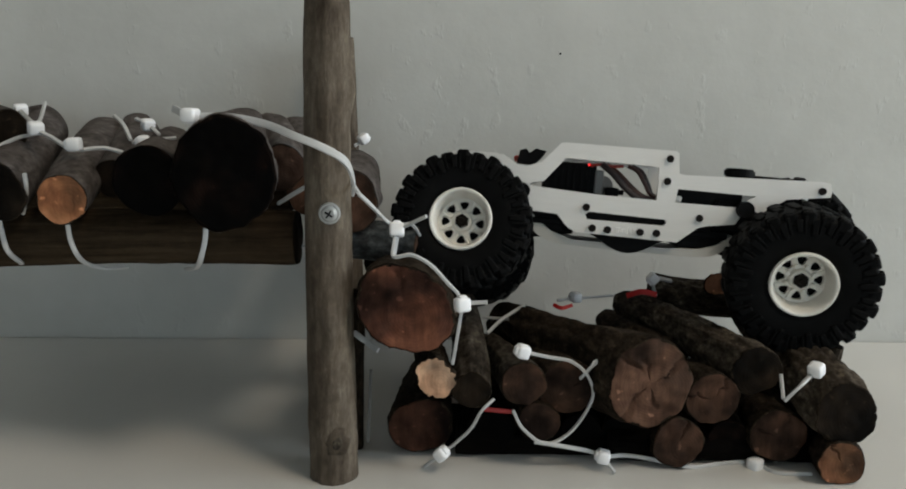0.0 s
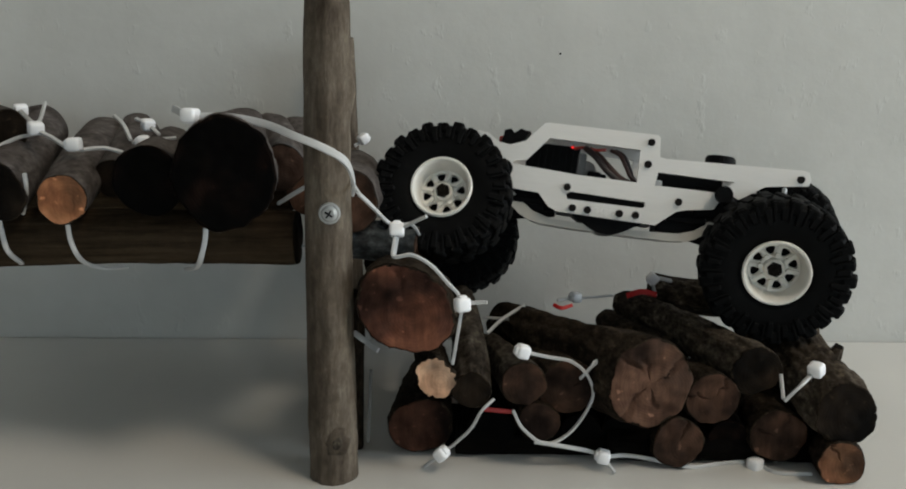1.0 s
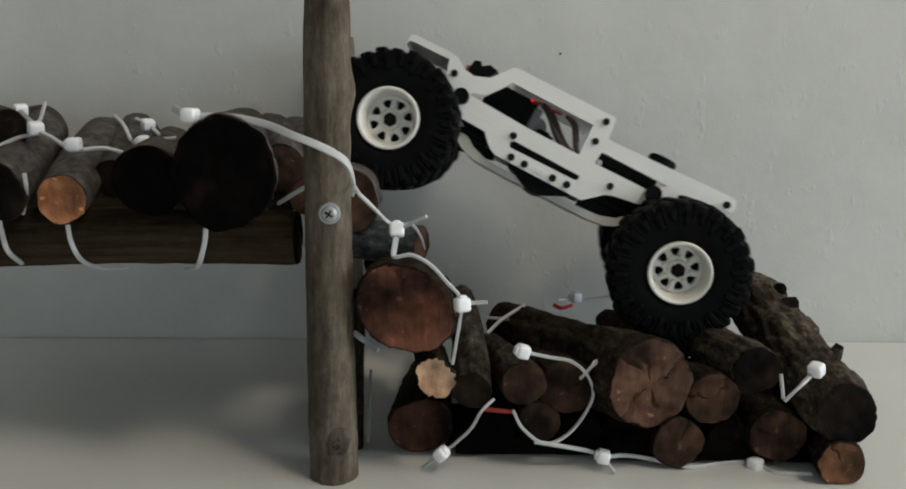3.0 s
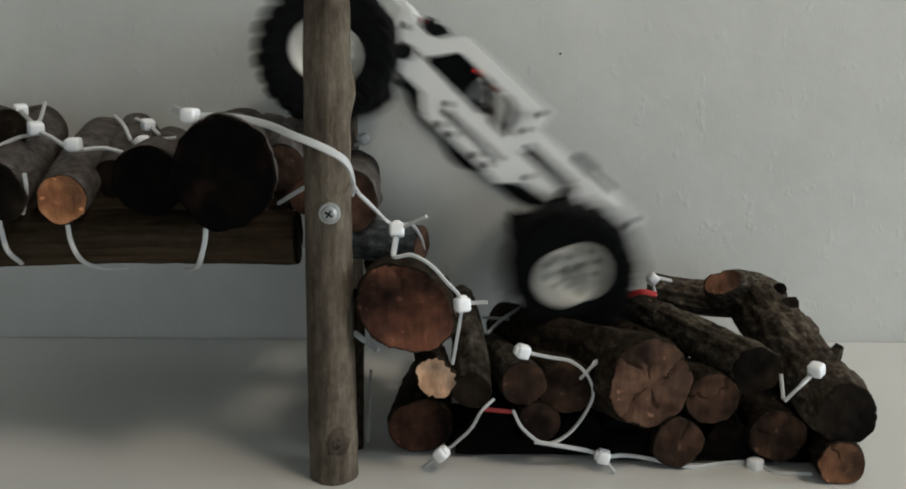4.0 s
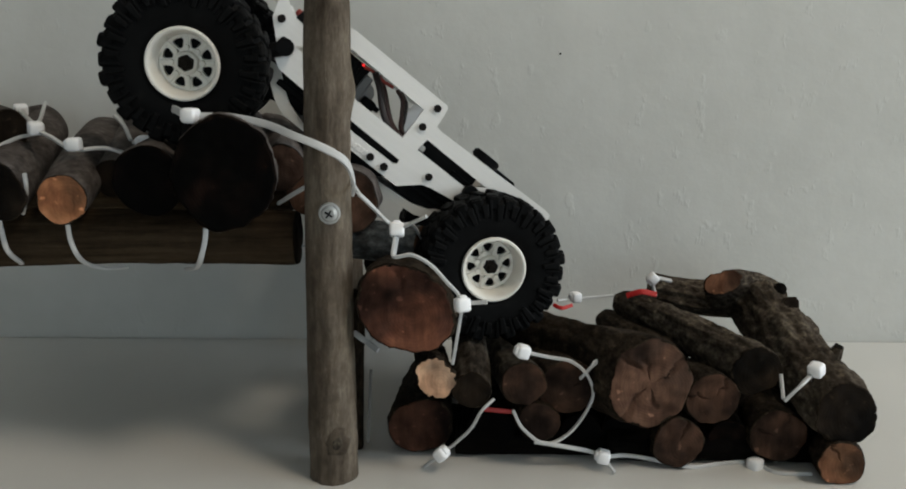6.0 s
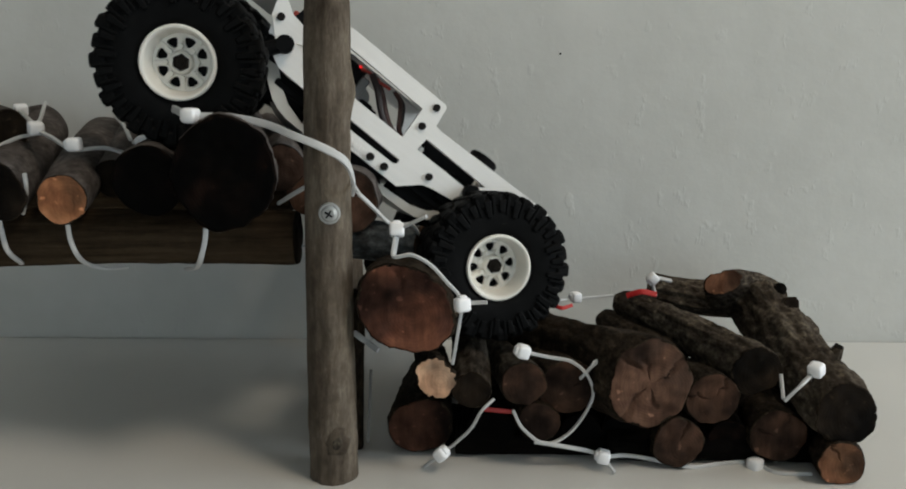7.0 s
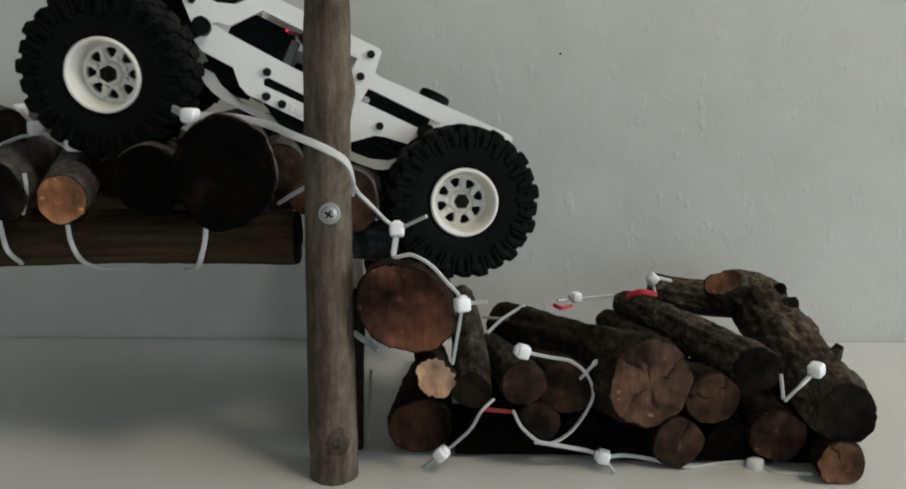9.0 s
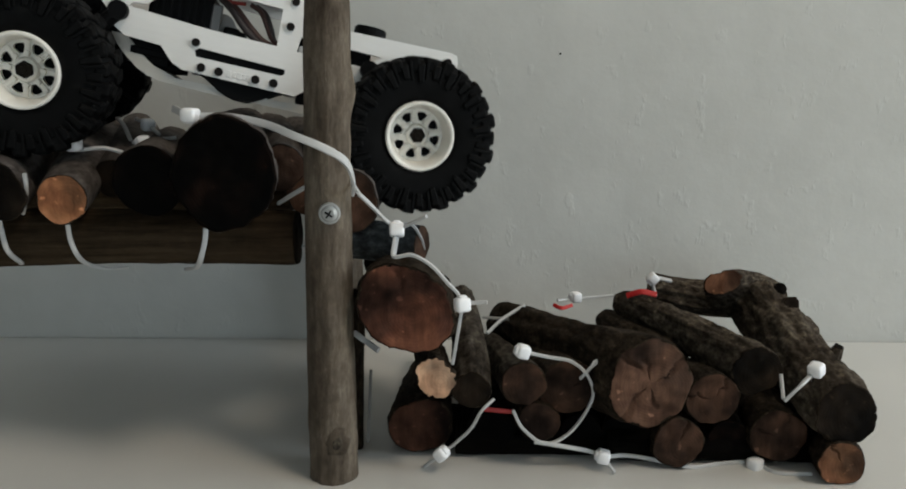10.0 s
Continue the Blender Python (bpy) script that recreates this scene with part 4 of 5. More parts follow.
def motions():
    """The crawler climbs the steps of logs: body, axles and wheels."""
    walk(crawler, [
        (0, pose(0.0746, 0.3523, 0.0721, -8.2, 3.9, -7.9)),
        (0.2, pose(0.0744, 0.3537, 0.0727, -8.2, 4.3, -8.5)),
        (0.5, pose(0.0696, 0.3535, 0.0751, -8.4, 4.6, -8.5)),
        (1, pose(0.0667, 0.3563, 0.0779, -12.7, 5.9, -9.9)),
        (1.5, pose(0.0668, 0.3502, 0.0797, -13.2, 7.2, -9.2)),
        (1.8, pose(0.0628, 0.3582, 0.0841, -12.8, 9.5, -10.4)),
        (2, pose(0.0580, 0.3636, 0.0881, -11.1, 12.2, -10.8)),
        (2.2, pose(0.0458, 0.3655, 0.0950, -9.6, 22.1, -10.6)),
        (2.4, pose(0.0405, 0.3652, 0.0957, -9.7, 25.6, -10.5)),
        (2.7, pose(0.0400, 0.3637, 0.0954, -11.4, 25.8, -10.8)),
        (3.8, pose(0.0222, 0.3722, 0.1003, -5.9, 32.7, 0.2)),
        (3.9, pose(0.0186, 0.3727, 0.1061, -2.2, 36.2, 0.1)),
        (4, pose(0.0017, 0.3707, 0.1110, 1.2, 41.5, -1.3)),
        (4.1, pose(-0.0058, 0.3675, 0.1115, 3.9, 45.1, -1.1)),
        (4.2, pose(-0.0270, 0.3649, 0.1132, 4.9, 44.4, 3.5)),
        (4.3, pose(-0.0361, 0.3610, 0.1142, 3.9, 43.5, 9.4)),
        (4.4, pose(-0.0455, 0.3536, 0.1127, 2.4, 36.2, 10.3)),
        (4.5, pose(-0.0442, 0.3442, 0.1138, 1.9, 38.2, 6.7)),
        (5, pose(-0.0436, 0.3394, 0.1127, 1.0, 39.3, 7.9)),
        (5.7, pose(-0.0437, 0.3392, 0.1126, 0.8, 39.3, 8.1)),
        (6.8, pose(-0.0452, 0.3363, 0.1124, -4.1, 37.8, 11.1)),
        (7, pose(-0.0454, 0.3334, 0.1108, -7.8, 39.2, 9.4)),
        (7.2, pose(-0.0438, 0.3292, 0.1098, -13.9, 39.2, 6.1)),
        (7.3, pose(-0.0461, 0.3267, 0.1096, -19.3, 37.4, 2.8)),
        (7.4, pose(-0.0445, 0.3251, 0.1112, -22.4, 37.7, 0.4)),
        (7.5, pose(-0.0487, 0.3230, 0.1086, -23.2, 36.8, -1)),
        (7.6, pose(-0.0517, 0.3198, 0.1144, -22.4, 32.5, -1)),
        (7.7, pose(-0.0527, 0.3205, 0.1121, -21.6, 32.3, -1.2)),
        (7.8, pose(-0.0495, 0.3205, 0.1127, -19.6, 32.7, -0.9)),
        (7.9, pose(-0.0450, 0.3203, 0.1103, -16.9, 36.6, 1.9)),
        (8, pose(-0.0441, 0.3223, 0.1099, -15.0, 37.9, 6.0)),
        (8.2, pose(-0.0450, 0.3215, 0.1113, -15.8, 37.9, 7.6)),
        (8.3, pose(-0.0449, 0.3186, 0.1102, -18.5, 37.6, 5.2)),
        (8.4, pose(-0.0466, 0.3178, 0.1129, -18.3, 39.5, 3.1)),
        (8.5, pose(-0.0507, 0.3211, 0.1190, -15.6, 41.3, 3.1)),
        (8.6, pose(-0.0601, 0.3245, 0.1240, -15.1, 29.2, 3.9)),
        (8.7, pose(-0.0669, 0.3256, 0.1260, -14.9, 25.4, 4.8)),
        (8.8, pose(-0.0642, 0.3273, 0.1241, -10.9, 24.9, 6.6)),
        (9, pose(-0.0640, 0.3309, 0.1240, -5.4, 25.8, 8.1)),
        (9.2, pose(-0.0653, 0.3314, 0.1273, -2.4, 22.5, 7.9)),
        (9.44, pose(-0.0754, 0.3290, 0.1318, -2.1, 18.0, 8.4)),
        (9.56, pose(-0.0754, 0.3290, 0.1318, -2.1, 18.0, 8.4)),
        (9.8, pose(-0.0837, 0.3283, 0.1381, -2.7, 13.3, 9.9)),
        (10, pose(-0.0853, 0.3285, 0.1379, -2.8, 13.3, 11.3))])
    walk(front_axle, [
        (0, pose(-0.0674, 0, -0.0039, -12.5, 0, -0.0)),
        (0.2, pose(-0.0674, 0, -0.0039, -12.3, 0, -0.0)),
        (0.5, pose(-0.0674, 0, -0.0039, -12.9, 0, -0.0)),
        (1, pose(-0.0674, 0, -0.0039, -13.3, 0, -0.0)),
        (1.5, pose(-0.0674, 0, -0.0039, -16.0, 0, -0.0)),
        (1.8, pose(-0.0674, 0, -0.0039, -17.0, 0, -0.0)),
        (2, pose(-0.0674, 0, -0.0039, -19.5, 0, -0.0)),
        (2.2, pose(-0.0689, 0, -0.0016, -3.6, 0, 2.5)),
        (2.4, pose(-0.0664, 0, -0.004, -3, 0, 5)),
        (2.7, pose(-0.0664, 0, -0.004, -1.3, 0, 5)),
        (3.8, pose(-0.0674, 0, -0.0039, 0.8, 0, -0.0)),
        (3.9, pose(-0.0674, 0, -0.0039, 0.7, 0, -0.0)),
        (4, pose(-0.0674, 0, -0.0039, -3.8, 0, -0.0)),
        (4.1, pose(-0.0674, 0, -0.0039, -1.6, 0, -0.0)),
        (4.2, pose(-0.0674, 0, -0.0039, -7.1, 0, -0.0)),
        (4.3, pose(-0.0674, 0, -0.0039, -0.6, 0, -0.0)),
        (4.4, pose(-0.0674, 0, -0.0039, -3.4, 0, -0.0)),
        (4.5, pose(-0.0674, 0, -0.0039, 2.4, 0, -0.0)),
        (5, pose(-0.0674, 0, -0.0039, 3.9, 0, -0.0)),
        (5.7, pose(-0.0674, 0, -0.0039, 4.0, 0, -0.0)),
        (6.8, pose(-0.0674, 0, -0.0039, 5.8, 0, -0.0)),
        (7, pose(-0.0674, 0, -0.0039, 9.8, 0, -0.0)),
        (7.2, pose(-0.0674, 0, -0.0039, 11.3, 0, -0.0)),
        (7.3, pose(-0.0674, 0, -0.0039, 16.5, 0, -0.0)),
        (7.4, pose(-0.0674, 0, -0.0039, 13.6, 0, -0.0)),
        (7.5, pose(-0.0674, 0, -0.0039, 22.7, 0, -0.0)),
        (7.6, pose(-0.0674, 0, -0.0039, 13.0, 0, -0.0)),
        (7.7, pose(-0.0674, 0, -0.0039, 22.2, 0, -0.0)),
        (7.8, pose(-0.0674, 0, -0.0039, 12.7, 0, -0.0)),
        (7.9, pose(-0.0674, 0, -0.0039, 14.7, 0, -0.0)),
        (8, pose(-0.0674, 0, -0.0039, 12.3, 0, -0.0)),
        (8.2, pose(-0.0674, 0, -0.0039, 12.0, 0, -0.0)),
        (8.3, pose(-0.0674, 0, -0.0039, 18.5, 0, -0.0)),
        (8.4, pose(-0.0674, 0, -0.0039, 26.8, 0, -0.0)),
        (8.5, pose(-0.0674, 0, -0.0039, 32.0, 0, -0.0)),
        (8.6, pose(-0.0674, 0, -0.0039, 23.5, 0, -0.0)),
        (8.7, pose(-0.0674, 0, -0.0039, 14.3, 0, -0.0)),
        (8.8, pose(-0.0674, 0, -0.0039, 16.2, 0, 0)),
        (9, pose(-0.0633, 0, -0.0021, 12.4, 0, 0)),
        (9.2, pose(-0.06658, 0, -0.00354, 9.2, 0, 0)),
        (9.44, pose(-0.0674, 0, -0.0039, 8.4, 0, -0.0)),
        (9.56, pose(-0.0674, 0, -0.0039, 8.4, 0, -0.0)),
        (9.8, pose(-0.0674, 0, -0.0039, 6.7, 0, -0.0)),
        (10, pose(-0.0674, 0, -0.0039, 6.7, 0, -0.0))])
    walk(front_near_wheel, [
        (0, pose(-0.0674, -0.0332, 0.0035, -12.5, 0, 0) @ pose(0, 0, 0, 0, 0, 0)),
        (0.2, pose(-0.0674, -0.0332, 0.0033, -12.3, 0, 0) @ pose(0, 0, 0, 0, -1, 0)),
        (0.5, pose(-0.0674, -0.0331, 0.0037, -12.9, 0, 0) @ pose(0, 0, 0, 0, -11, 0)),
        (1, pose(-0.0674, -0.0331, 0.0039, -13.3, 0, 0) @ pose(0, 0, 0, 0, -18, 0)),
        (1.5, pose(-0.0674, -0.0327, 0.0054, -16.0, 0, 0) @ pose(0, 0, 0, 0, -16, 0)),
        (1.8, pose(-0.0674, -0.0325, 0.0061, -17.0, 0, 0) @ pose(0, 0, 0, 0, -28, 0)),
        (2, pose(-0.0674, -0.0320, 0.0075, -19.5, 0, 0) @ pose(0, 0, 0, 0, -41, 0)),
        (2.2, pose(-0.0658, -0.0337, 0, -7.4, 0, 0) @ pose(0, 0, 0, 0, -71, 0)),
        (2.4, pose(-0.0642, -0.0339, -0.0029, -3.6, 0, 0) @ pose(0, 0, 0, 0, -81, 0)),
        (2.7, pose(-0.0642, -0.034, -0.0039, -1.9, 0, 0) @ pose(0, 0, 0, 0, -81, 0)),
        (3.8, pose(-0.0674, -0.0340, -0.0044, 0.8, 0, 0) @ pose(0, 0, 0, 0, -119, 0)),
        (3.9, pose(-0.0674, -0.0340, -0.0043, 0.7, 0, 0) @ pose(0, 0, 0, 0, -132, 0)),
        (4, pose(-0.0674, -0.0339, -0.0016, -3.8, 0, 0) @ pose(0, 0, 0, 0, -163, 0)),
        (4.1, pose(-0.0674, -0.0340, -0.0030, -1.6, 0, 0) @ pose(0, 0, 0, 0, -175, 0)),
        (4.2, pose(-0.0674, -0.0337, 0.0003, -7.1, 0, 0) @ pose(0, 0, 0, 0, -207, 0)),
        (4.3, pose(-0.0674, -0.0340, -0.0035, -0.6, 0, 0) @ pose(0, 0, 0, 0, -268, 0)),
        (4.4, pose(-0.0674, -0.0339, -0.0019, -3.4, 0, 0) @ pose(0, 0, 0, 0, -329, 0)),
        (4.5, pose(-0.0674, -0.0340, -0.0053, 2.4, 0, 0) @ pose(0, 0, 0, 0, -330, 0)),
        (5, pose(-0.0674, -0.0339, -0.0062, 3.9, 0, 0) @ pose(0, 0, 0, 0, -329, 0)),
        (5.7, pose(-0.0674, -0.0339, -0.0062, 4.0, 0, 0) @ pose(0, 0, 0, 0, -329, 0)),
        (6.4, pose(-0.0674, -0.03384, -0.0069, 5.145, 0, 0) @ pose(0, 0, 0, 0, -332, 0)),
        (6.5, pose(-0.0674, -0.03383, -0.007, 5.309, 0, 0) @ pose(0, 0, 0, 0, -361, 0)),
        (6.6, pose(-0.0674, -0.03382, -0.0071, 5.473, 0, 0) @ pose(0, 0, 0, 0, -399, 0)),
        (6.7, pose(-0.0674, -0.03381, -0.0072, 5.636, 0, 0) @ pose(0, 0, 0, 0, -441, 0)),
        (6.8, pose(-0.0674, -0.0338, -0.0073, 5.8, 0, 0) @ pose(0, 0, 0, 0, -481, 0)),
        (7, pose(-0.0674, -0.0335, -0.0097, 9.8, 0, 0) @ pose(0, 0, 0, 0, -511, 0)),
        (7.2, pose(-0.0674, -0.0333, -0.0106, 11.3, 0, -4) @ pose(0, 0, 0, 0, -508, 0)),
        (7.3, pose(-0.0674, -0.0326, -0.0135, 16.5, 0, -15) @ pose(0, 0, 0, 0, -557, 0)),
        (7.4, pose(-0.0674, -0.0330, -0.0119, 13.6, 0, -14) @ pose(0, 0, 0, 0, -602, 0)),
        (7.5, pose(-0.0674, -0.0314, -0.0170, 22.7, 0, -20) @ pose(0, 0, 0, 0, -650, 0)),
        (7.6, pose(-0.0674, -0.0331, -0.0116, 13.0, 0, -16) @ pose(0, 0, 0, 0, -706, 0)),
        (7.7, pose(-0.0674, -0.0315, -0.0168, 22.2, 0, -14) @ pose(0, 0, 0, 0, -751, 0)),
        (7.8, pose(-0.0674, -0.0332, -0.0114, 12.7, 0, -12) @ pose(0, 0, 0, 0, -791, 0)),
        (7.9, pose(-0.0674, -0.0329, -0.0125, 14.7, 0, -4) @ pose(0, 0, 0, 0, -827, 0)),
        (8, pose(-0.0674, -0.0332, -0.0111, 12.3, 0, -3) @ pose(0, 0, 0, 0, -825, 0)),
        (8.2, pose(-0.0674, -0.0333, -0.0110, 12.0, 0, -5) @ pose(0, 0, 0, 0, -828, 0)),
        (8.3, pose(-0.0674, -0.0323, -0.0147, 18.5, 0, -9) @ pose(0, 0, 0, 0, -872, 0)),
        (8.4, pose(-0.0674, -0.0303, -0.0192, 26.8, 0, -20) @ pose(0, 0, 0, 0, -924, 0)),
        (8.5, pose(-0.0674, -0.0288, -0.0219, 32.0, 0, -22) @ pose(0, 0, 0, 0, -982, 0)),
        (8.6, pose(-0.0674, -0.0312, -0.0174, 23.5, 0, -26) @ pose(0, 0, 0, 0, -1051, 0)),
        (8.7, pose(-0.0674, -0.0329, -0.0123, 14.3, 0, -9) @ pose(0, 0, 0, 0, -1110, 0)),
        (8.8, pose(-0.0674, -0.0326, -0.0134, 16.2, 0, -11) @ pose(0, 0, 0, 0, -1103, 0)),
        (9, pose(-0.0633, -0.0332, -0.0094, 12.4, 0, -4) @ pose(0, 0, 0, 0, -1102, 0)),
        (9.2, pose(-0.06658, -0.0336, -0.00904, 9.2, 0, 0) @ pose(0, 0, 0, 0, -1107, 0)),
        (9.44, pose(-0.0674, -0.0336, -0.0088, 8.4, 0, 0) @ pose(0, 0, 0, 0, -1129, 0)),
        (9.56, pose(-0.0674, -0.0336, -0.0088, 8.4, 0, 0) @ pose(0, 0, 0, 0, -1129, 0)),
        (9.8, pose(-0.0674, -0.0338, -0.0079, 6.7, 0, 0) @ pose(0, 0, 0, 0, -1149, 0)),
        (10, pose(-0.0674, -0.0338, -0.0079, 6.7, 0, 0) @ pose(0, 0, 0, 0, -1152, 0))])
    walk(front_far_wheel, [
        (0, pose(-0.0674, 0.0332, -0.0113, -12.5, 0, 0) @ pose(0, 0, 0, 0, 0, 180)),
        (0.2, pose(-0.0674, 0.0332, -0.0111, -12.3, 0, 0) @ pose(0, 0, 0, 0, -1, 180)),
        (0.5, pose(-0.0674, 0.0331, -0.0115, -12.9, 0, 0) @ pose(0, 0, 0, 0, -11, 180)),
        (1, pose(-0.0674, 0.0331, -0.0117, -13.3, 0, 0) @ pose(0, 0, 0, 0, -18, 180)),
        (1.5, pose(-0.0674, 0.0327, -0.0132, -16.0, 0, 0) @ pose(0, 0, 0, 0, -16, 180)),
        (1.8, pose(-0.0674, 0.0325, -0.0139, -17.0, 0, 0) @ pose(0, 0, 0, 0, -28, 180)),
        (2, pose(-0.0674, 0.0320, -0.0153, -19.5, 0, 0) @ pose(0, 0, 0, 0, -41, 180)),
        (2.2, pose(-0.0704, 0.0337, -0.0038, -3.6, 0, 0) @ pose(0, 0, 0, 0, -71, 180)),
        (2.4, pose(-0.0687, 0.0339, -0.005, 1, 0, 0) @ pose(0, 0, 0, 0, -81, 180)),
        (2.7, pose(-0.0687, 0.034, -0.004, 2.7, 0, 0) @ pose(0, 0, 0, 0, -81, 180)),
        (3.8, pose(-0.0674, 0.0340, -0.0034, 0.8, 0, 0) @ pose(0, 0, 0, 0, -119, 180)),
        (3.9, pose(-0.0674, 0.0340, -0.0035, 0.7, 0, 0) @ pose(0, 0, 0, 0, -132, 180)),
        (4, pose(-0.0674, 0.0339, -0.0062, -3.8, 0, 0) @ pose(0, 0, 0, 0, -163, 180)),
        (4.1, pose(-0.0674, 0.0340, -0.0048, -1.6, 0, 0) @ pose(0, 0, 0, 0, -175, 180)),
        (4.2, pose(-0.0674, 0.0337, -0.0081, -7.1, 0, 0) @ pose(0, 0, 0, 0, -207, 180)),
        (4.3, pose(-0.0674, 0.0340, -0.0043, -0.6, 0, 0) @ pose(0, 0, 0, 0, -268, 180)),
        (4.4, pose(-0.0674, 0.0339, -0.0059, -3.4, 0, 0) @ pose(0, 0, 0, 0, -329, 180)),
        (4.5, pose(-0.0674, 0.0340, -0.0025, 2.4, 0, 0) @ pose(0, 0, 0, 0, -330, 180)),
        (5, pose(-0.0674, 0.0339, -0.0016, 3.9, 0, 0) @ pose(0, 0, 0, 0, -329, 180)),
        (5.7, pose(-0.0674, 0.0339, -0.0016, 4.0, 0, 0) @ pose(0, 0, 0, 0, -329, 180)),
        (6.4, pose(-0.0674, 0.03384, -0.0009, 5.145, 0, 0) @ pose(0, 0, 0, 0, -332, 180)),
        (6.5, pose(-0.0674, 0.03383, -0.0008, 5.309, 0, 0) @ pose(0, 0, 0, 0, -361, 180)),
        (6.6, pose(-0.0674, 0.03382, -0.0007, 5.473, 0, 0) @ pose(0, 0, 0, 0, -399, 180)),
        (6.7, pose(-0.0674, 0.03381, -0.0006, 5.636, 0, 0) @ pose(0, 0, 0, 0, -441, 180)),
        (6.8, pose(-0.0674, 0.0338, -0.0005, 5.8, 0, 0) @ pose(0, 0, 0, 0, -481, 180)),
        (7, pose(-0.0674, 0.0335, 0.0019, 9.8, 0, 0) @ pose(0, 0, 0, 0, -511, 180)),
        (7.2, pose(-0.0674, 0.0333, 0.0028, 11.3, 0, -4) @ pose(0, 0, 0, 0, -508, 180)),
        (7.3, pose(-0.0674, 0.0326, 0.0057, 16.5, 0, -15) @ pose(0, 0, 0, 0, -557, 180)),
        (7.4, pose(-0.0674, 0.0330, 0.0041, 13.6, 0, -14) @ pose(0, 0, 0, 0, -602, 180)),
        (7.5, pose(-0.0674, 0.0314, 0.0092, 22.7, 0, -20) @ pose(0, 0, 0, 0, -650, 180)),
        (7.6, pose(-0.0674, 0.0331, 0.0038, 13.0, 0, -16) @ pose(0, 0, 0, 0, -706, 180)),
        (7.7, pose(-0.0674, 0.0315, 0.0090, 22.2, 0, -14) @ pose(0, 0, 0, 0, -751, 180)),
        (7.8, pose(-0.0674, 0.0332, 0.0036, 12.7, 0, -12) @ pose(0, 0, 0, 0, -791, 180)),
        (7.9, pose(-0.0674, 0.0329, 0.0047, 14.7, 0, -4) @ pose(0, 0, 0, 0, -827, 180)),
        (8, pose(-0.0674, 0.0332, 0.0033, 12.3, 0, -3) @ pose(0, 0, 0, 0, -825, 180)),
        (8.2, pose(-0.0674, 0.0333, 0.0032, 12.0, 0, -5) @ pose(0, 0, 0, 0, -828, 180)),
        (8.3, pose(-0.0674, 0.0323, 0.0069, 18.5, 0, -9) @ pose(0, 0, 0, 0, -872, 180)),
        (8.4, pose(-0.0674, 0.0303, 0.0114, 26.8, 0, -20) @ pose(0, 0, 0, 0, -924, 180)),
        (8.5, pose(-0.0674, 0.0288, 0.0141, 32.0, 0, -22) @ pose(0, 0, 0, 0, -982, 180)),
        (8.6, pose(-0.0674, 0.0312, 0.0096, 23.5, 0, -26) @ pose(0, 0, 0, 0, -1051, 180)),
        (8.7, pose(-0.0674, 0.0329, 0.0045, 14.3, 0, -9) @ pose(0, 0, 0, 0, -1110, 180)),
        (8.8, pose(-0.0674, 0.0326, 0.0056, 16.2, 0, -11) @ pose(0, 0, 0, 0, -1103, 180)),
        (9, pose(-0.0633, 0.0332, 0.0052, 12.4, 0, -4) @ pose(0, 0, 0, 0, -1102, 180)),
        (9.2, pose(-0.06658, 0.0336, 0.00196, 9.2, 0, 0) @ pose(0, 0, 0, 0, -1107, 180)),
        (9.44, pose(-0.0674, 0.0336, 0.0010, 8.4, 0, 0) @ pose(0, 0, 0, 0, -1129, 180)),
        (9.56, pose(-0.0674, 0.0336, 0.0010, 8.4, 0, 0) @ pose(0, 0, 0, 0, -1129, 180)),
        (9.8, pose(-0.0674, 0.0338, 0.0001, 6.7, 0, 0) @ pose(0, 0, 0, 0, -1149, 180)),
        (10, pose(-0.0674, 0.0338, 0.0001, 6.7, 0, 0) @ pose(0, 0, 0, 0, -1152, 180))])
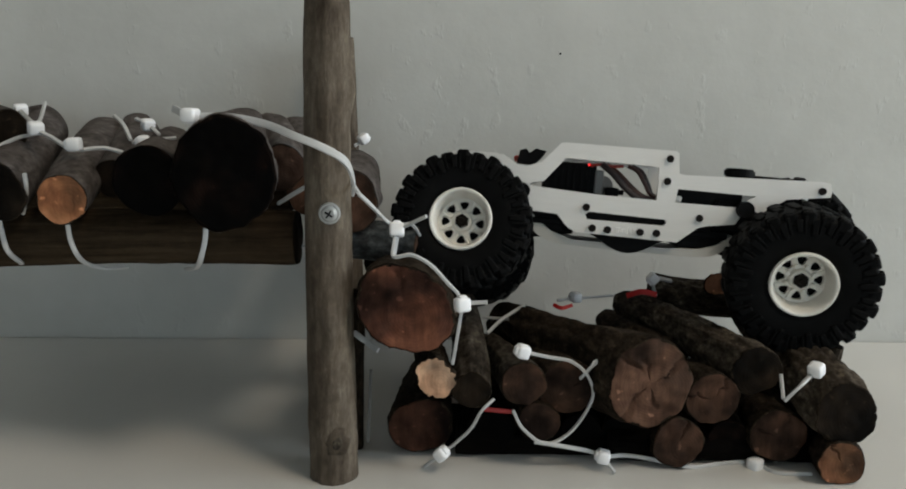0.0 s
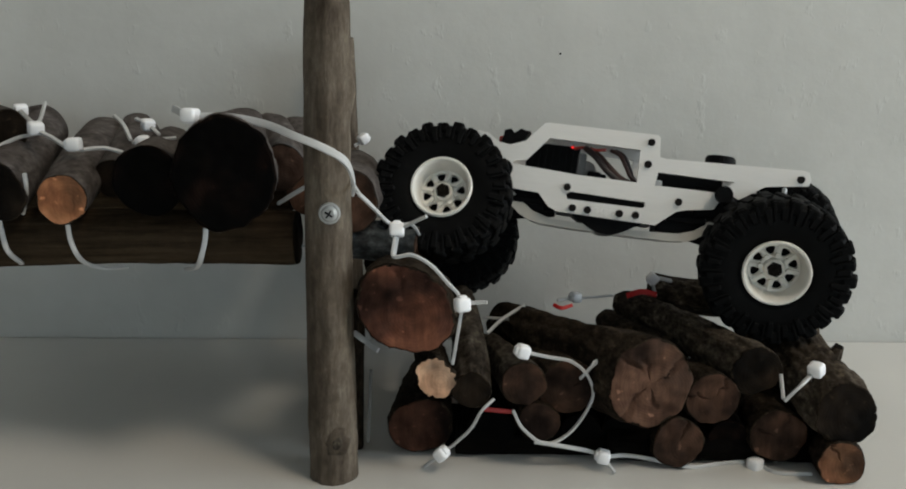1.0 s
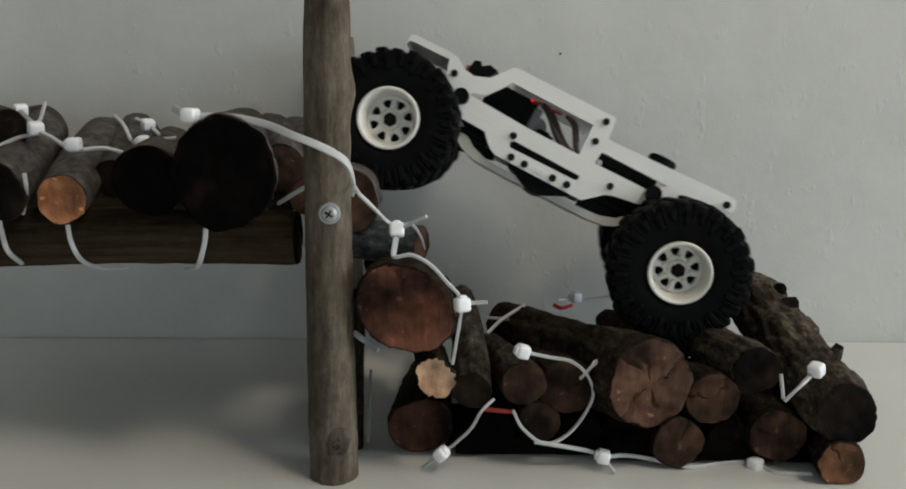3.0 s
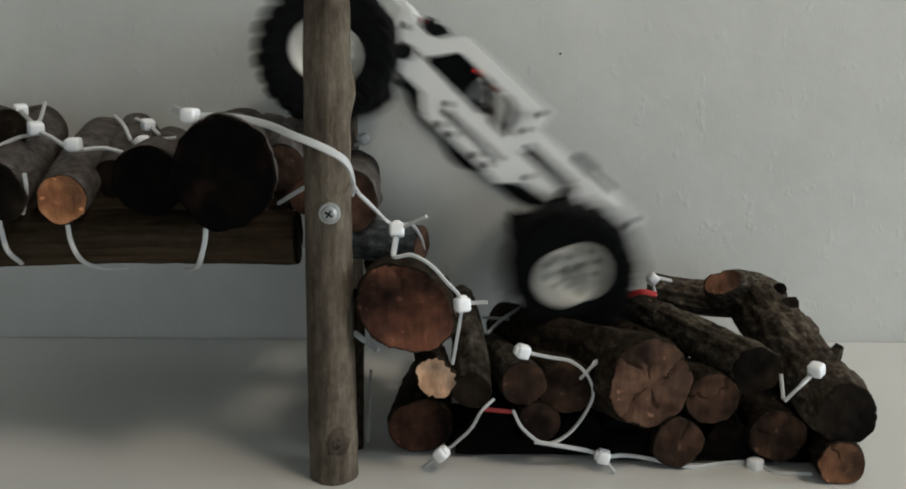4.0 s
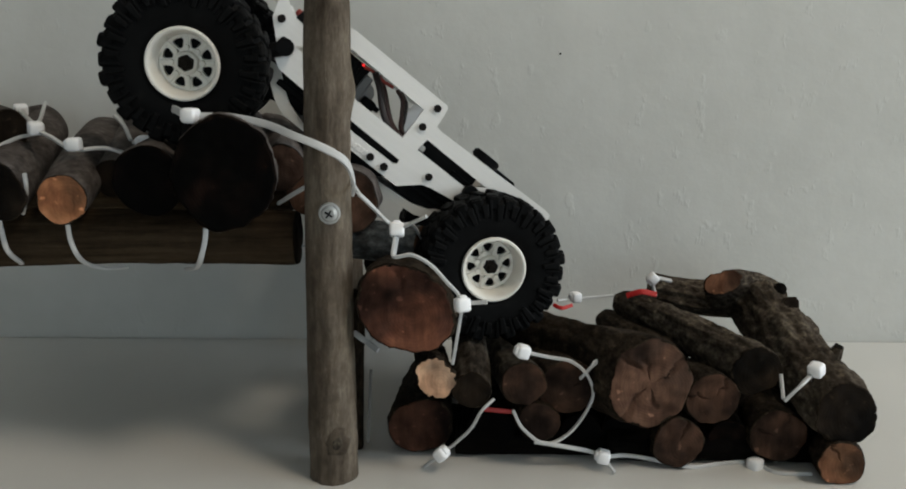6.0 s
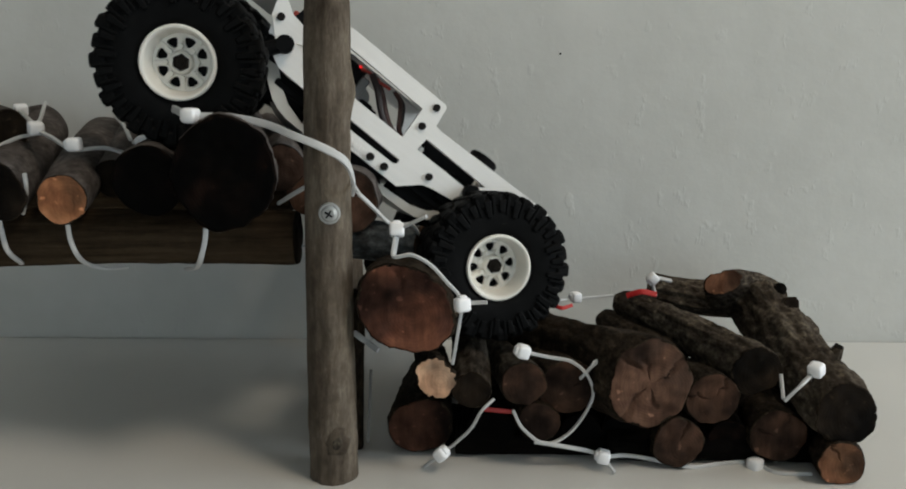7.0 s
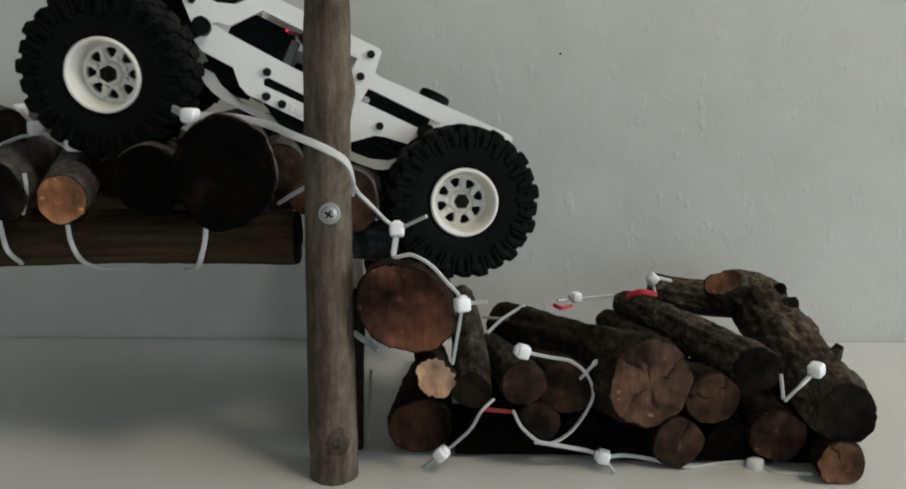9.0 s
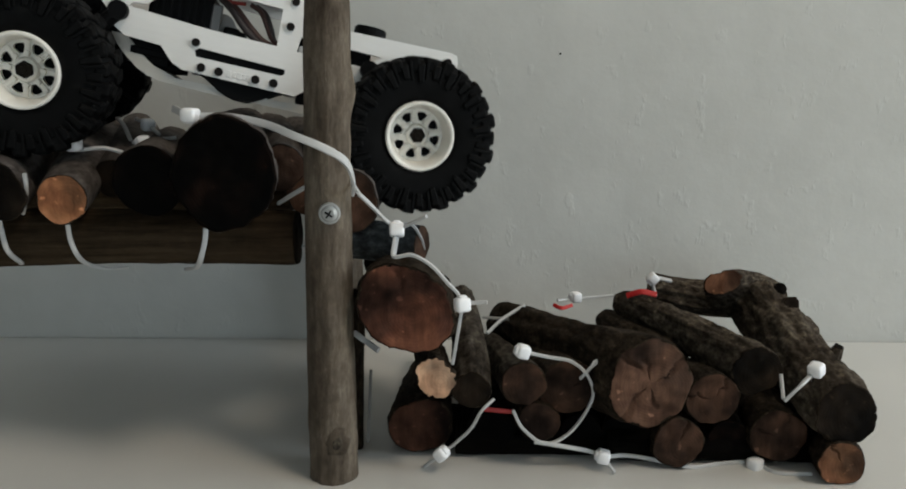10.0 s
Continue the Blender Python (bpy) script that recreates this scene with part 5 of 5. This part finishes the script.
    walk(rear_axle, [
        (0, pose(0.0739, 0, 0.0007, 10.5, 0, -11.0)),
        (0.2, pose(0.0739, 0, 0.0007, 10.7, 0, -11.0)),
        (0.5, pose(0.0739, 0, 0.0007, 11.0, 0, -11.0)),
        (1, pose(0.0739, 0, 0.0007, 14.4, 0, -11.0)),
        (1.5, pose(0.0734, 0, 0.0007, 13.4, 0, -10.1)),
        (1.8, pose(0.0722, 0, 0.0007, 14.3, 0, -8.1)),
        (2, pose(0.0714, 0, 0.0007, 12.5, 0, -6.7)),
        (2.2, pose(0.0702, 0, 0.0007, 12.4, 0, -4.6)),
        (2.4, pose(0.0689, 0, 0.0007, 10.1, 0, -2.5)),
        (2.7, pose(0.0674, 0, 0.0007, 10.6, 0, -0.0)),
        (3.8, pose(0.0674, 0, 0.0007, 0.6, 0, -0.0)),
        (3.9, pose(0.0674, 0, 0.0007, 1.5, 0, -0.0)),
        (4, pose(0.0674, 0, 0.0007, 4.9, 0, -0.0)),
        (4.1, pose(0.0674, 0, 0.0007, 7.0, 0, -0.0)),
        (4.2, pose(0.0674, 0, 0.0007, 1.3, 0, -0.0)),
        (4.3, pose(0.0674, 0, 0.0007, 3.8, 0, -0.0)),
        (4.4, pose(0.0674, 0, 0.0007, -1.1, 0, -0.0)),
        (4.5, pose(0.0674, 0, 0.0007, -4.3, 0, -0.0)),
        (5, pose(0.0674, 0, 0.0007, -3.2, 0, -0.0)),
        (5.7, pose(0.0674, 0, 0.0007, -3.0, 0, -0.0)),
        (6.8, pose(0.0674, 0, 0.0007, 3.2, 0, -0.0)),
        (7, pose(0.0674, 0, 0.0007, 0.2, 0, -0.0)),
        (7.2, pose(0.0674, 0, 0.0007, 6.1, 0, -0.0)),
        (7.3, pose(0.0674, 0, 0.0007, 7.8, 0, -0.0)),
        (7.4, pose(0.0674, 0, 0.0007, 9.4, 0, -0.0)),
        (7.5, pose(0.0674, 0, 0.0007, -3.8, 0, -0.0)),
        (7.6, pose(0.0674, 0, 0.0007, 0.9, 0, -0.0)),
        (7.7, pose(0.0674, 0, 0.0007, 3.1, 0, -0.0)),
        (7.8, pose(0.0674, 0, 0.0007, -3.1, 0, -0.0)),
        (7.9, pose(0.0674, 0, 0.0007, 0.5, 0, -0.0)),
        (8, pose(0.0674, 0, 0.0007, 3.2, 0, -0.0)),
        (8.2, pose(0.0674, 0, 0.0007, 5.2, 0, -0.0)),
        (8.3, pose(0.0674, 0, 0.0007, 2.3, 0, -0.0)),
        (8.4, pose(0.0674, 0, 0.0007, -1.4, 0, -0.0)),
        (8.5, pose(0.0674, 0, 0.0007, -14.9, 0, -0.0)),
        (8.6, pose(0.0674, 0, 0.0007, 4.9, 0, -0.0)),
        (8.7, pose(0.0674, 0, 0.0007, 7.2, 0, -0.0)),
        (8.8, pose(0.0674, 0, 0.0007, 4.4, 0, -0.0)),
        (9, pose(0.0674, 0, 0.0007, 0.4, 0, -0.0)),
        (9.2, pose(0.0674, 0, 0.0007, 0.5, 0, -0.0)),
        (9.44, pose(0.0674, 0, 0.0007, -0.2, 0, -0.0)),
        (9.56, pose(0.0674, 0, 0.0007, -0.2, 0, -0.0)),
        (9.8, pose(0.0674, 0, 0.0007, 0.5, 0, -0.0)),
        (10, pose(0.0674, 0, 0.0007, 2.9, 0, -0.0))])
    walk(rear_near_wheel, [
        (0, pose(0.0674, -0.0334, -0.0055, 10.5, 0, -4.4) @ pose(0, 0, 0, 0, 0, 0)),
        (0.2, pose(0.0674, -0.0334, -0.0056, 10.7, 0, -4.4) @ pose(0, 0, 0, 0, -1, 0)),
        (0.5, pose(0.0674, -0.0334, -0.0058, 11.0, 0, -4.4) @ pose(0, 0, 0, 0, -11, 0)),
        (1, pose(0.0674, -0.0329, -0.0077, 14.4, 0, -4.4) @ pose(0, 0, 0, 0, -18, 0)),
        (1.5, pose(0.0674, -0.0331, -0.0072, 13.4, 0, -4.0) @ pose(0, 0, 0, 0, -16, 0)),
        (1.8, pose(0.0674, -0.0330, -0.0077, 14.3, 0, -3.2) @ pose(0, 0, 0, 0, -28, 0)),
        (2, pose(0.0674, -0.0332, -0.0066, 12.5, 0, -2.7) @ pose(0, 0, 0, 0, -40, 0)),
        (2.2, pose(0.0674, -0.0332, -0.0066, 12.4, 0, -1.9) @ pose(0, 0, 0, 0, -66, 0)),
        (2.4, pose(0.0674, -0.0335, -0.0053, 10.1, 0, -1.0) @ pose(0, 0, 0, 0, -76, 0)),
        (2.7, pose(0.0674, -0.0334, -0.0056, 10.6, 0, -0.0) @ pose(0, 0, 0, 0, -76, 0)),
        (3.8, pose(0.0674, -0.0340, 0.0004, 0.6, 0, -0.0) @ pose(0, 0, 0, 0, -108, 0)),
        (3.9, pose(0.0674, -0.0340, -0.0002, 1.5, 0, -0.0) @ pose(0, 0, 0, 0, -120, 0)),
        (4, pose(0.0674, -0.0339, -0.0022, 4.9, 0, -0.0) @ pose(0, 0, 0, 0, -151, 0)),
        (4.1, pose(0.0674, -0.0337, -0.0035, 7.0, 0, -0.0) @ pose(0, 0, 0, 0, -161, 0)),
        (4.2, pose(0.0674, -0.0340, -0.0001, 1.3, 0, -0.0) @ pose(0, 0, 0, 0, -194, 0)),
        (4.3, pose(0.0674, -0.0339, -0.0016, 3.8, 0, -0.0) @ pose(0, 0, 0, 0, -254, 0)),
        (4.4, pose(0.0674, -0.0340, 0.0014, -1.1, 0, -0.0) @ pose(0, 0, 0, 0, -313, 0)),
        (4.5, pose(0.0674, -0.0339, 0.0032, -4.3, 0, -0.0) @ pose(0, 0, 0, 0, -313, 0)),
        (5, pose(0.0674, -0.0339, 0.0026, -3.2, 0, -0.0) @ pose(0, 0, 0, 0, -312, 0)),
        (5.7, pose(0.0674, -0.0340, 0.0025, -3.0, 0, -0.0) @ pose(0, 0, 0, 0, -312, 0)),
        (6.4, pose(0.0674, -0.03394, 0.0001455, 0.9455, 0, 0) @ pose(0, 0, 0, 0, -315, 0)),
        (6.5, pose(0.0674, -0.03393, -0.0001909, 1.509, 0, 0) @ pose(0, 0, 0, 0, -344, 0)),
        (6.6, pose(0.0674, -0.03392, -0.0005273, 2.073, 0, 0) @ pose(0, 0, 0, 0, -382, 0)),
        (6.7, pose(0.0674, -0.03391, -0.0008636, 2.636, 0, 0) @ pose(0, 0, 0, 0, -424, 0)),
        (6.8, pose(0.0674, -0.0339, -0.0012, 3.2, 0, -0.0) @ pose(0, 0, 0, 0, -464, 0)),
        (7, pose(0.0674, -0.0340, 0.0006, 0.2, 0, -0.0) @ pose(0, 0, 0, 0, -494, 0)),
        (7.2, pose(0.0674, -0.0338, -0.0029, 6.1, 0, -0.0) @ pose(0, 0, 0, 0, -491, 0)),
        (7.3, pose(0.0674, -0.0337, -0.0039, 7.8, 0, -0.0) @ pose(0, 0, 0, 0, -539, 0)),
        (7.4, pose(0.0674, -0.0335, -0.0049, 9.4, 0, -0.0) @ pose(0, 0, 0, 0, -583, 0)),
        (7.5, pose(0.0674, -0.0339, 0.0030, -3.8, 0, -0.0) @ pose(0, 0, 0, 0, -631, 0)),
        (7.6, pose(0.0674, -0.0340, 0.0001, 0.9, 0, -0.0) @ pose(0, 0, 0, 0, -687, 0)),
        (7.7, pose(0.0674, -0.0340, -0.0011, 3.1, 0, -0.0) @ pose(0, 0, 0, 0, -731, 0)),
        (7.8, pose(0.0674, -0.0340, 0.0025, -3.1, 0, -0.0) @ pose(0, 0, 0, 0, -772, 0)),
        (7.9, pose(0.0674, -0.0340, 0.0004, 0.5, 0, -0.0) @ pose(0, 0, 0, 0, -807, 0)),
        (8, pose(0.0674, -0.0339, -0.0012, 3.2, 0, -0.0) @ pose(0, 0, 0, 0, -804, 0)),
        (8.2, pose(0.0674, -0.0339, -0.0024, 5.2, 0, -0.0) @ pose(0, 0, 0, 0, -808, 0)),
        (8.3, pose(0.0674, -0.0340, -0.0007, 2.3, 0, -0.0) @ pose(0, 0, 0, 0, -852, 0)),
        (8.4, pose(0.0674, -0.0340, 0.0015, -1.4, 0, -0.0) @ pose(0, 0, 0, 0, -902, 0)),
        (8.5, pose(0.0674, -0.0329, 0.0095, -14.9, 0, -0.0) @ pose(0, 0, 0, 0, -961, 0)),
        (8.6, pose(0.0674, -0.0339, -0.0022, 4.9, 0, -0.0) @ pose(0, 0, 0, 0, -1024, 0)),
        (8.7, pose(0.0674, -0.0337, -0.0035, 7.2, 0, -0.0) @ pose(0, 0, 0, 0, -1082, 0)),
        (8.8, pose(0.0674, -0.0339, -0.0019, 4.4, 0, -0.0) @ pose(0, 0, 0, 0, -1075, 0)),
        (9, pose(0.0674, -0.0340, 0.0005, 0.4, 0, -0.0) @ pose(0, 0, 0, 0, -1074, 0)),
        (9.2, pose(0.0674, -0.0340, 0.0004, 0.5, 0, -0.0) @ pose(0, 0, 0, 0, -1078, 0)),
        (9.44, pose(0.0674, -0.0340, 0.0008, -0.2, 0, -0.0) @ pose(0, 0, 0, 0, -1100, 0)),
        (9.56, pose(0.0674, -0.0340, 0.0008, -0.2, 0, -0.0) @ pose(0, 0, 0, 0, -1100, 0)),
        (9.8, pose(0.0674, -0.0340, 0.0004, 0.5, 0, -0.0) @ pose(0, 0, 0, 0, -1119, 0)),
        (10, pose(0.0674, -0.0340, -0.0010, 2.9, 0, -0.0) @ pose(0, 0, 0, 0, -1121, 0))])
    walk(rear_far_wheel, [
        (0, pose(0.0804, 0.0334, 0.0063, 10.5, 0, -11.0) @ pose(0, 0, 0, 0, 0, 180)),
        (0.2, pose(0.0804, 0.0334, 0.0064, 10.7, 0, -11.0) @ pose(0, 0, 0, 0, -1, 180)),
        (0.5, pose(0.0804, 0.0334, 0.0065, 11.0, 0, -11.0) @ pose(0, 0, 0, 0, -11, 180)),
        (1, pose(0.0804, 0.0329, 0.0085, 14.4, 0, -11.0) @ pose(0, 0, 0, 0, -18, 180)),
        (1.5, pose(0.0794, 0.0331, 0.0080, 13.4, 0, -10.1) @ pose(0, 0, 0, 0, -16, 180)),
        (1.8, pose(0.0770, 0.0330, 0.0086, 14.3, 0, -8.1) @ pose(0, 0, 0, 0, -28, 180)),
        (2, pose(0.0754, 0.0332, 0.0076, 12.5, 0, -6.7) @ pose(0, 0, 0, 0, -40, 180)),
        (2.2, pose(0.0729, 0.0332, 0.0077, 12.4, 0, -4.6) @ pose(0, 0, 0, 0, -66, 180)),
        (2.4, pose(0.0704, 0.0335, 0.0065, 10.1, 0, -2.5) @ pose(0, 0, 0, 0, -76, 180)),
        (2.7, pose(0.0674, 0.0334, 0.0070, 10.6, 0, -0.0) @ pose(0, 0, 0, 0, -76, 180)),
        (3.8, pose(0.0674, 0.0340, 0.0010, 0.6, 0, -0.0) @ pose(0, 0, 0, 0, -108, 180)),
        (3.9, pose(0.0674, 0.0340, 0.0016, 1.5, 0, -0.0) @ pose(0, 0, 0, 0, -120, 180)),
        (4, pose(0.0674, 0.0339, 0.0036, 4.9, 0, -0.0) @ pose(0, 0, 0, 0, -151, 180)),
        (4.1, pose(0.0674, 0.0337, 0.0049, 7.0, 0, -0.0) @ pose(0, 0, 0, 0, -161, 180)),
        (4.2, pose(0.0674, 0.0340, 0.0015, 1.3, 0, -0.0) @ pose(0, 0, 0, 0, -194, 180)),
        (4.3, pose(0.0674, 0.0339, 0.0030, 3.8, 0, -0.0) @ pose(0, 0, 0, 0, -254, 180)),
        (4.4, pose(0.0674, 0.0340, 0.0000, -1.1, 0, -0.0) @ pose(0, 0, 0, 0, -313, 180)),
        (4.5, pose(0.0674, 0.0339, -0.0018, -4.3, 0, -0.0) @ pose(0, 0, 0, 0, -313, 180)),
        (5, pose(0.0674, 0.0339, -0.0012, -3.2, 0, -0.0) @ pose(0, 0, 0, 0, -312, 180)),
        (5.7, pose(0.0674, 0.0340, -0.0011, -3.0, 0, -0.0) @ pose(0, 0, 0, 0, -312, 180)),
        (6.4, pose(0.0674, 0.03394, 0.001255, 0.9455, 0, 0) @ pose(0, 0, 0, 0, -315, 180)),
        (6.5, pose(0.0674, 0.03393, 0.001591, 1.509, 0, 0) @ pose(0, 0, 0, 0, -344, 180)),
        (6.6, pose(0.0674, 0.03392, 0.001927, 2.073, 0, 0) @ pose(0, 0, 0, 0, -382, 180)),
        (6.7, pose(0.0674, 0.03391, 0.002264, 2.636, 0, 0) @ pose(0, 0, 0, 0, -424, 180)),
        (6.8, pose(0.0674, 0.0339, 0.0026, 3.2, 0, -0.0) @ pose(0, 0, 0, 0, -464, 180)),
        (7, pose(0.0674, 0.0340, 0.0008, 0.2, 0, -0.0) @ pose(0, 0, 0, 0, -494, 180)),
        (7.2, pose(0.0674, 0.0338, 0.0043, 6.1, 0, -0.0) @ pose(0, 0, 0, 0, -491, 180)),
        (7.3, pose(0.0674, 0.0337, 0.0053, 7.8, 0, -0.0) @ pose(0, 0, 0, 0, -539, 180)),
        (7.4, pose(0.0674, 0.0335, 0.0063, 9.4, 0, -0.0) @ pose(0, 0, 0, 0, -583, 180)),
        (7.5, pose(0.0674, 0.0339, -0.0016, -3.8, 0, -0.0) @ pose(0, 0, 0, 0, -631, 180)),
        (7.6, pose(0.0674, 0.0340, 0.0013, 0.9, 0, -0.0) @ pose(0, 0, 0, 0, -687, 180)),
        (7.7, pose(0.0674, 0.0340, 0.0025, 3.1, 0, -0.0) @ pose(0, 0, 0, 0, -731, 180)),
        (7.8, pose(0.0674, 0.0340, -0.0011, -3.1, 0, -0.0) @ pose(0, 0, 0, 0, -772, 180)),
        (7.9, pose(0.0674, 0.0340, 0.0010, 0.5, 0, -0.0) @ pose(0, 0, 0, 0, -807, 180)),
        (8, pose(0.0674, 0.0339, 0.0026, 3.2, 0, -0.0) @ pose(0, 0, 0, 0, -804, 180)),
        (8.2, pose(0.0674, 0.0339, 0.0038, 5.2, 0, -0.0) @ pose(0, 0, 0, 0, -808, 180)),
        (8.3, pose(0.0674, 0.0340, 0.0021, 2.3, 0, -0.0) @ pose(0, 0, 0, 0, -852, 180)),
        (8.4, pose(0.0674, 0.0340, -0.0001, -1.4, 0, -0.0) @ pose(0, 0, 0, 0, -902, 180)),
        (8.5, pose(0.0674, 0.0329, -0.0081, -14.9, 0, -0.0) @ pose(0, 0, 0, 0, -961, 180)),
        (8.6, pose(0.0674, 0.0339, 0.0036, 4.9, 0, -0.0) @ pose(0, 0, 0, 0, -1024, 180)),
        (8.7, pose(0.0674, 0.0337, 0.0049, 7.2, 0, -0.0) @ pose(0, 0, 0, 0, -1082, 180)),
        (8.8, pose(0.0674, 0.0339, 0.0033, 4.4, 0, -0.0) @ pose(0, 0, 0, 0, -1075, 180)),
        (9, pose(0.0674, 0.0340, 0.0009, 0.4, 0, -0.0) @ pose(0, 0, 0, 0, -1074, 180)),
        (9.2, pose(0.0674, 0.0340, 0.0010, 0.5, 0, -0.0) @ pose(0, 0, 0, 0, -1078, 180)),
        (9.44, pose(0.0674, 0.0340, 0.0006, -0.2, 0, -0.0) @ pose(0, 0, 0, 0, -1100, 180)),
        (9.56, pose(0.0674, 0.0340, 0.0006, -0.2, 0, -0.0) @ pose(0, 0, 0, 0, -1100, 180)),
        (9.8, pose(0.0674, 0.0340, 0.0010, 0.5, 0, -0.0) @ pose(0, 0, 0, 0, -1119, 180)),
        (10, pose(0.0674, 0.0340, 0.0024, 2.9, 0, -0.0) @ pose(0, 0, 0, 0, -1121, 180))])


motions()
